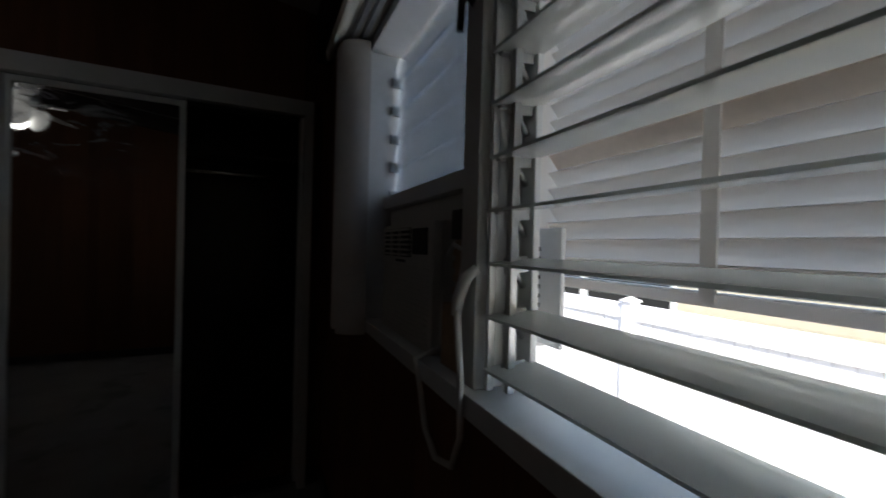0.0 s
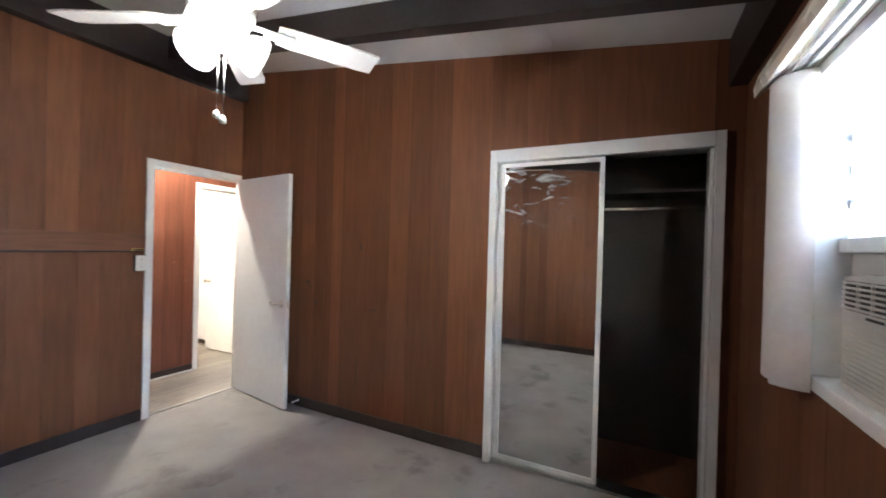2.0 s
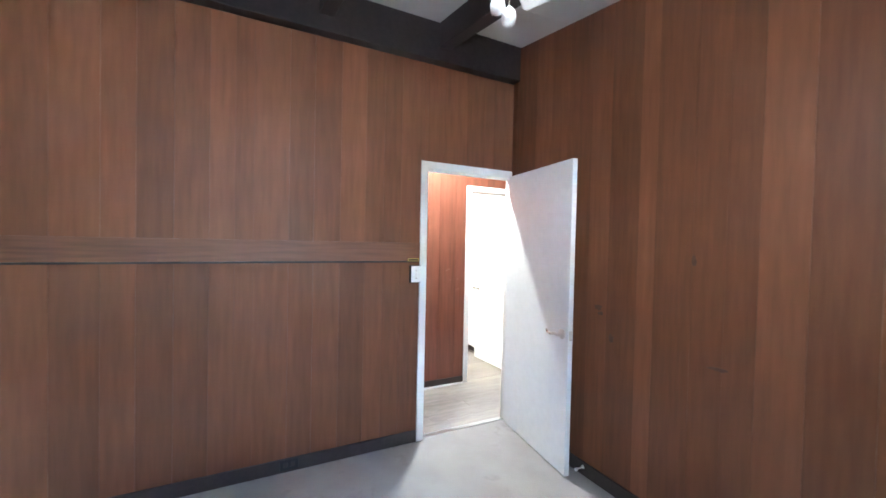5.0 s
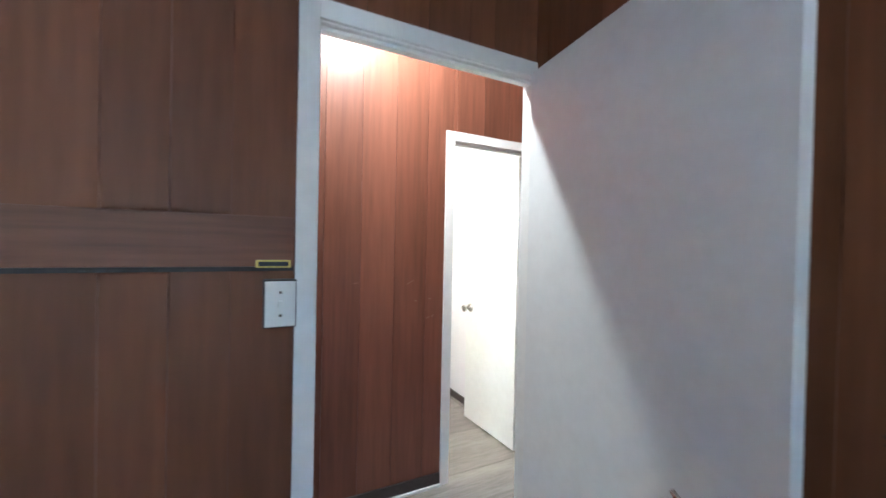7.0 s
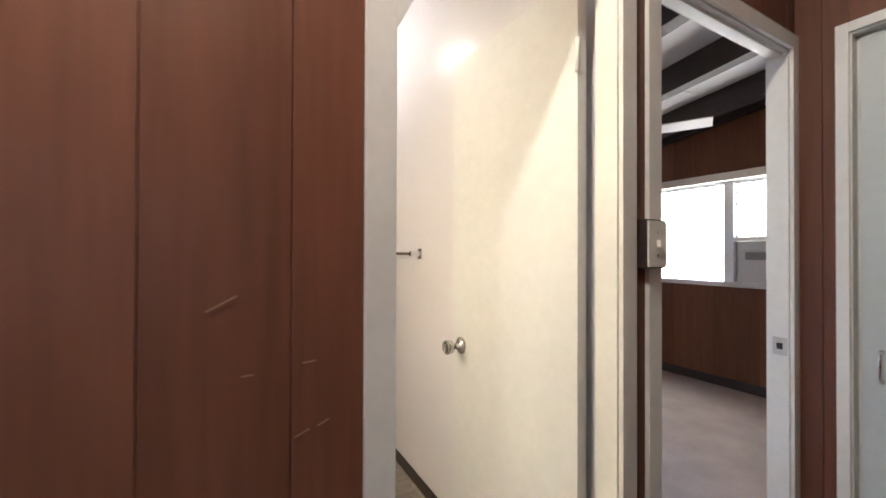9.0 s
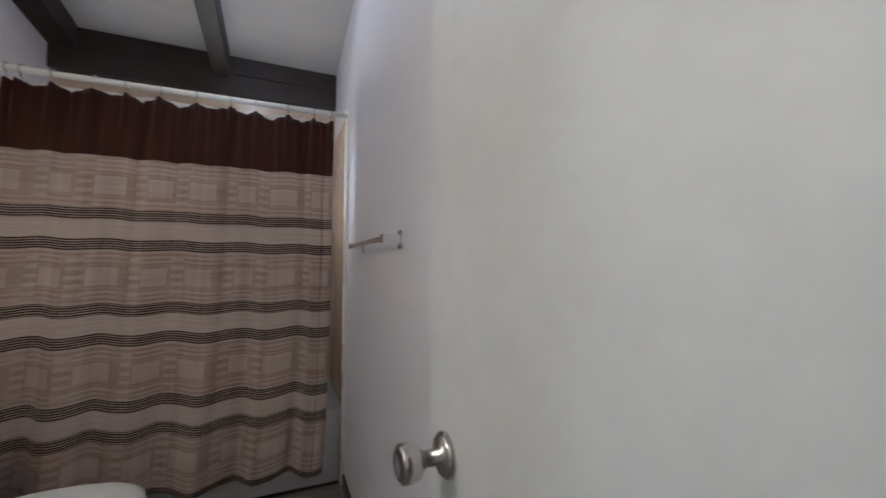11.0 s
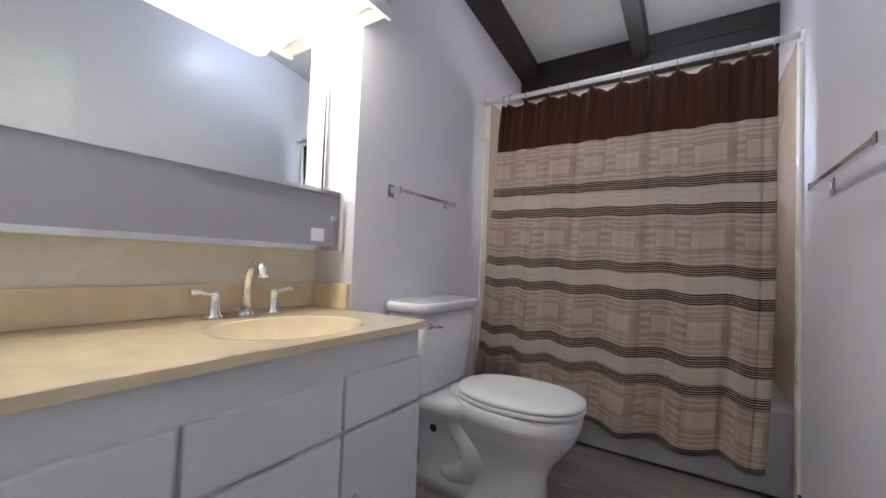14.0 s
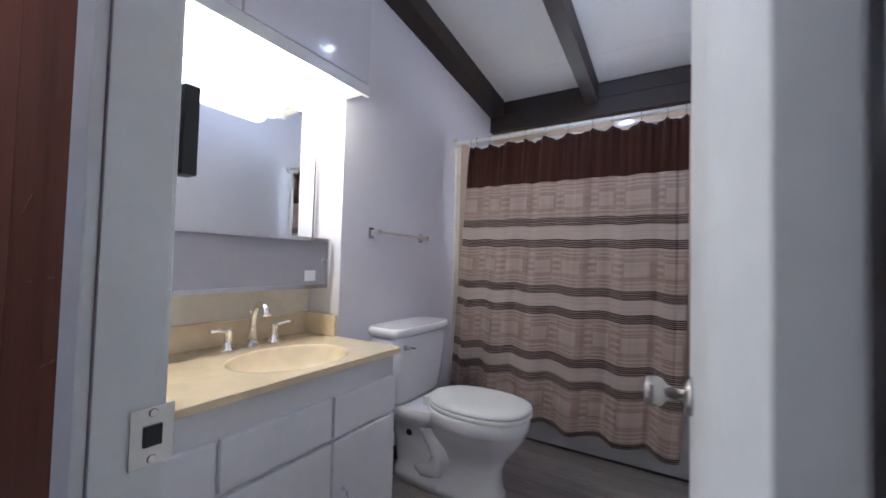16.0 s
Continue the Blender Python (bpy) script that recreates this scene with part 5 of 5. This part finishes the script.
def curtain_mat():
    """Beige weave with a dark brown head band, paired groups of thin dark lines and paler woven blocks."""
    m = bpy.data.materials.new("striped_curtain_cloth")
    m.use_nodes = True
    n, l = m.node_tree.nodes, m.node_tree.links
    b = n["Principled BSDF"]
    b.inputs["Roughness"].default_value = 0.75
    b.inputs["Sheen Weight"].default_value = 0.06
    b.inputs["Specular IOR Level"].default_value = 0.12
    tc, sep = n.new("ShaderNodeTexCoord"), n.new("ShaderNodeSeparateXYZ")
    l.new(tc.outputs["UV"], sep.inputs[0])

    def op(kind, a, c=None, d=None):
        q = n.new("ShaderNodeMath")
        q.operation = kind
        for i, v in enumerate((a, c, d)):
            if v is None:
                continue
            if isinstance(v, (int, float)):
                q.inputs[i].default_value = v
            else:
                l.new(v, q.inputs[i])
        return q.outputs[0]
    u, z = sep.outputs[0], sep.outputs[1]
    wave = op("LESS_THAN", op("FRACT", op("MULTIPLY", z, 98.0)), 0.60)
    lines = None
    for c, h in ((1.388, 0.0255), (1.258, 0.0255), (0.978, 0.0255), (0.848, 0.0255), (0.572, 0.0255), (0.447, 0.0255), (0.176, 0.0150)):
        q = op("COMPARE", z, c, h)
        lines = q if lines is None else op("MAXIMUM", lines, q)
    lines = op("MULTIPLY", lines, wave)

    def noise2(su, sz, thr, width):
        cmb = n.new("ShaderNodeCombineXYZ")
        l.new(op("MULTIPLY", u, su), cmb.inputs[0])
        l.new(op("MULTIPLY", z, sz), cmb.inputs[1])
        t = n.new("ShaderNodeTexNoise")
        t.inputs["Scale"].default_value, t.inputs["Detail"].default_value = 1.0, 1.0
        l.new(cmb.outputs[0], t.inputs["Vector"])
        mr = n.new("ShaderNodeMapRange")
        mr.inputs["From Min"].default_value, mr.inputs["From Max"].default_value = thr - width, thr + width
        l.new(t.outputs["Fac"], mr.inputs["Value"])
        return mr.outputs[0]
    fine = noise2(3.0, 120, 0.5, 0.2)
    slub = noise2(2.0, 26, 0.5, 0.25)
    warp = noise2(24, 0.6, 0.5, 0.15)

    def span(v, lo, hi):
        return op("MULTIPLY", op("GREATER_THAN", v, lo), op("LESS_THAN", v, hi))
    # columns of the weave repeat every 0.34 m; each field between the dark lines is 0.22 m high
    f = op("MODULO", op("ADD", u, 0.06), 0.34)
    block = op("MAXIMUM", span(f, 0.055, 0.165), span(f, 0.245, 0.325))
    ladder = op("MAXIMUM", span(f, 0.0, 0.05), span(f, 0.205, 0.24))
    q = None
    for c in (1.515, 1.118, 0.710, 0.318):
        d = op("ABSOLUTE", op("SUBTRACT", z, c))
        q = d if q is None else op("MINIMUM", q, d)
    mid = op("LESS_THAN", q, 0.040)
    edge = op("MULTIPLY", op("GREATER_THAN", q, 0.050), op("LESS_THAN", op("FRACT", op("MULTIPLY", q, 48.0)), 0.48))
    rungs = op("LESS_THAN", op("FRACT", op("MULTIPLY", z, 27.0)), 0.45)
    woven = op("MAXIMUM", op("MULTIPLY", op("MAXIMUM", mid, edge), block), op("MAXIMUM", op("MULTIPLY", ladder, rungs), op("MULTIPLY", edge, 0.6)))
    fac = op("MINIMUM", op("ADD", op("MULTIPLY", woven, 0.33), op("ADD", op("MULTIPLY", fine, 0.16), op("ADD", op("MULTIPLY", slub, 0.20), op("MULTIPLY", warp, 0.24)))), 1.0)

    def mixc(f, a, c):
        q = n.new("ShaderNodeMix")
        q.data_type = "RGBA"
        l.new(f, q.inputs[0])
        for i, v in ((6, a), (7, c)):
            if isinstance(v, tuple):
                q.inputs[i].default_value = (*v, 1)
            else:
                l.new(v, q.inputs[i])
        return q.outputs[2]
    base = mixc(fac, (0.225, 0.155, 0.128), (0.51, 0.42, 0.365))
    pale = None
    for c, h in ((1.323, 0.040), (0.913, 0.040), (0.510, 0.037)):
        q = op("COMPARE", z, c, h)
        pale = q if pale is None else op("MAXIMUM", pale, q)
    base = mixc(op("MULTIPLY", pale, op("ADD", 0.55, op("MULTIPLY", fine, 0.3))), base, (0.46, 0.39, 0.35))
    col = mixc(lines, base, (0.014, 0.010, 0.010))
    head = mixc(warp, (0.030, 0.010, 0.007), (0.052, 0.019, 0.013))
    col = mixc(op("GREATER_THAN", z, 1.642), col, head)
    l.new(col, b.inputs["Base Color"])
    bp = n.new("ShaderNodeBump")
    bp.inputs["Strength"].default_value, bp.inputs["Distance"].default_value = 0.25, 0.002
    l.new(fine, bp.inputs["Height"])
    l.new(bp.outputs[0], b.inputs["Normal"])
    return m


bm = bmesh.new()
uvl = bm.loops.layers.uv.new("UVMap")
NU, NZ = 280, 60
rows, uvs = [], {}
for j in range(NZ + 1):
    v = j / NZ
    row = []
    for i in range(NU + 1):
        u = i / NU
        x = CX0 + (CX1 - CX0) * u - 0.105 * v * (1 - u) - 0.035 * u * v ** 4
        near = min(abs(CX0 + (CX1 - CX0) * u - h) for h in HOOKS)
        a = 2 * math.pi * (u * 6.2 + 0.30 * math.sin(4.3 * u + 0.6))
        amp = 0.003 + 0.011 * v ** 1.5
        fold = amp * math.sin(a) + 0.45 * amp * math.sin(2.3 * a + 1.1 + 0.8 * v) + 0.010 * v * math.sin(2 * math.pi * (u * 2.7 + 0.1))
        pinch = -0.030 * max(0, 1 - 5.8 * v) * math.exp(-(near / (0.010 + 0.14 * v)) ** 2)
        pleat = 0.006 * max(0, 1 - 4.5 * v) * math.sin(2 * math.pi * u * 31 + 9 * v * math.sin(23 * u))
        if u > 0.965:
            fold += 0.012
        sag = 0.030 * min(1, near / 0.065) ** 1.5 * (0.35 + 0.65 * abs(math.sin(9 * u + 1))) * (1 - v) ** 8
        top_z = 1.930 + 0.006 * u
        low_z = 0.185 - 0.040 * u + 0.009 * math.sin(a + 0.6)
        z = top_z + (low_z - top_z) * v
        zz = z - sag + 0.007 * v ** 3 * math.sin(a + 0.4)
        vert = bm.verts.new((x + 0.006 * math.sin(a + 1), 3.112 + fold + pinch + pleat - 0.035 * v, zz))
        uvs[vert] = (u * (CX1 - CX0), 1.925 + (0.165 - 1.925) * v)
        row.append(vert)
    rows.append(row)
for j in range(NZ):
    for i in range(NU):
        f = bm.faces.new((rows[j][i], rows[j + 1][i], rows[j + 1][i + 1], rows[j][i + 1]))
        f.smooth = True
        for lp in f.loops:
            lp[uvl].uv = uvs[lp.vert]
cur = part("shower_curtain", bm, curtain_mat())
cur.modifiers.new("thickness", "SOLIDIFY").thickness = 0.0015
tagged(cur, "striped beige and brown cloth shower curtain hanging closed", "shower curtain")

bm = bmesh.new()
lin = []
for i in range(81):
    u = i / 80
    x, y = CX0 + 0.01 + (CX1 - 0.03 - CX0) * u, 3.150 + 0.008 * math.sin(2 * math.pi * u * 7)
    lin.append([bm.verts.new((x, y + (0.045 if z < 1 else 0), z)) for z in (0.40, 1.946 + 0.006 * u - 0.006 * abs(math.sin(math.pi * u * 11)))])
for p, q in zip(lin, lin[1:]):
    bm.faces.new((p[0], q[0], q[1], p[1])).smooth = True
ln = part("curtain_liner", bm, PLASTICW)
ln.modifiers.new("thickness", "SOLIDIFY").thickness = 0.001
tagged(ln, "white shower curtain liner behind the cloth", "curtain liner")

# ---- old stains on the panelling ----
STREAKS = ((-1.12, 1.22, 0.010, 0.045, 21), (-0.81, 1.26, 0.008, 0.035, 22), (-1.06, 1.59, 0.008, 0.018, 23), (-0.10, 0.29, 0.012, 0.050, 24), (-0.65, 1.09, 0.006, 0.050, 25), (-1.18, 0.65, 0.012, 0.060, 26))
STAIN = material("dark_wood_stain", (0.085, 0.036, 0.021), 0.6, var=0.2, scale=20, fine=60)
for y, z, w, h, seed in ((-0.93, 1.10, 0.035, 0.02, 1), (-0.95, 1.065, 0.02, 0.014, 2), (-1.03, 0.93, 0.022, 0.03, 3), (-1.62, 0.92, 0.05, 0.012, 4), (-1.50, 1.42, 0.012, 0.03, 5)):
    rnd = random.Random(seed)
    bm = bmesh.new()
    ring = []
    for k in range(16):
        t = 2 * math.pi * k / 16
        r = rnd.uniform(0.6, 1.1)
        ring.append((y + w * r * math.cos(t), z + h * r * math.sin(t)))
    lo = [bm.verts.new((XB - 0.0095, p, q)) for p, q in ring]
    hi = [bm.verts.new((XB - 0.0112, p, q)) for p, q in ring]
    bm.faces.new(hi)
    bm.faces.new(lo[::-1])
    for k in range(16):
        bm.faces.new((lo[k], lo[(k + 1) % 16], hi[(k + 1) % 16], hi[k]))
    part("stain", bm, STAIN, wall_b)
for y, z, w, h, seed in STREAKS:
    rnd = random.Random(seed)
    bm = bmesh.new()
    ring = [(y + w * rnd.uniform(0.6, 1.1) * math.cos(2 * math.pi * k / 14), z + h * rnd.uniform(0.75, 1.1) * math.sin(2 * math.pi * k / 14)) for k in range(14)]
    lo, hi = ([bm.verts.new((x, p, q)) for p, q in ring] for x in (XC + 0.0095, XC + 0.0112))
    bm.faces.new(hi)
    bm.faces.new(lo[::-1])
    for k in range(14):
        bm.faces.new((lo[k], lo[(k + 1) % 14], hi[(k + 1) % 14], hi[k]))
    part("stain", bm, STAIN, wall_c)

# ---- pale scratches on the hall panels ----
SCRATCH = material("bare_scratched_wood", (0.34, 0.22, 0.15), 0.7, var=0.2, scale=30, fine=90)
for x, z, w, tilt in ((0.010, 1.091, 0.008, 0), (0.087, 0.991, 0.012, 22), (0.119, 1.001, 0.010, 22), (-0.023, 1.198, 0.022, 28), (-0.331, 1.200, 0.014, 15), (0.097, 1.100, 0.010, 5)):
    part("scratch", boxbm(-w, w, -0.0004, 0.0004, -0.0012, 0.0012), SCRATCH, wall_h, m=pose(x, HALL_N - 0.0107, z, 0, -tilt, 0))

# ---- pieces: wall boards and floor planks ----
W = (0.10, 0.13, 0.15, 0.17, 0.20)
boards(wall_a, "y", 0.0, -1, XC, XB, lambda y: 2.80, [(DOOR_A[0], DOOR_A[1], 0, 2.03), (XC, DOOR_A[0] - 0.02, 1.34, 1.36)], W, WOOD, seed=3)
boards(wall_b, "x", XB, -1, YD + 0.01, -0.01, bed_top, [CLOSET], W, WOOD, seed=4)
boards(wall_c, "x", XC, 1, YD + 0.01, -0.01, bed_top, [], W, WOOD, seed=5)
boards(wall_d, "y", YD, 1, XC + 0.01, XB - 0.01, lambda y: 2.33, [WIN], W, WOOD, seed=6)
boards(wall_h, "y", HALL_N, -1, -2.4, 1.85, lambda y: 2.80, [D2, D3], (0.19,), HALLWOOD, seed=7, gap=0.0018, name="panel")
boards(wall_he, "x", 1.85, -1, HALL_S, HALL_N - 0.01, lambda y: 2.80, [(0.12, 0.742, 0, 2.03)], (0.19,), HALLWOOD, seed=8, gap=0.0018, name="panel")
boards(wall_f, "x", 4.12, -1, BATH_S + 0.01, 4.99, lambda y: bath_top(y) - 0.18, [(1.0, 2.94, 1.00, 1.93)], (0.19,), WOOD, seed=9, name="panel")


def planks(parent, x0, x1, y0, y1, seed):
    rnd = random.Random(seed)
    y = y0
    while y < y1 - 0.005:
        w = min(0.152, y1 - y)
        x = x0 - rnd.uniform(0, 0.9)
        while x < x1:
            a, b = max(x, x0), min(x + 1.22, x1)
            if b - a > 0.02:
                part("plank", boxbm(a + 0.0006, b - 0.0006, y + 0.0006, y + w - 0.0006, -0.0115, rnd.uniform(-0.0006, 0.0)), PLANK, parent)
            x += 1.22
        y += w


planks(plank_floor, -2.4, 1.85, 0.054, 0.93, 11)
planks(bath_floor, -0.85, BX1, 0.931, 3.20, 12)
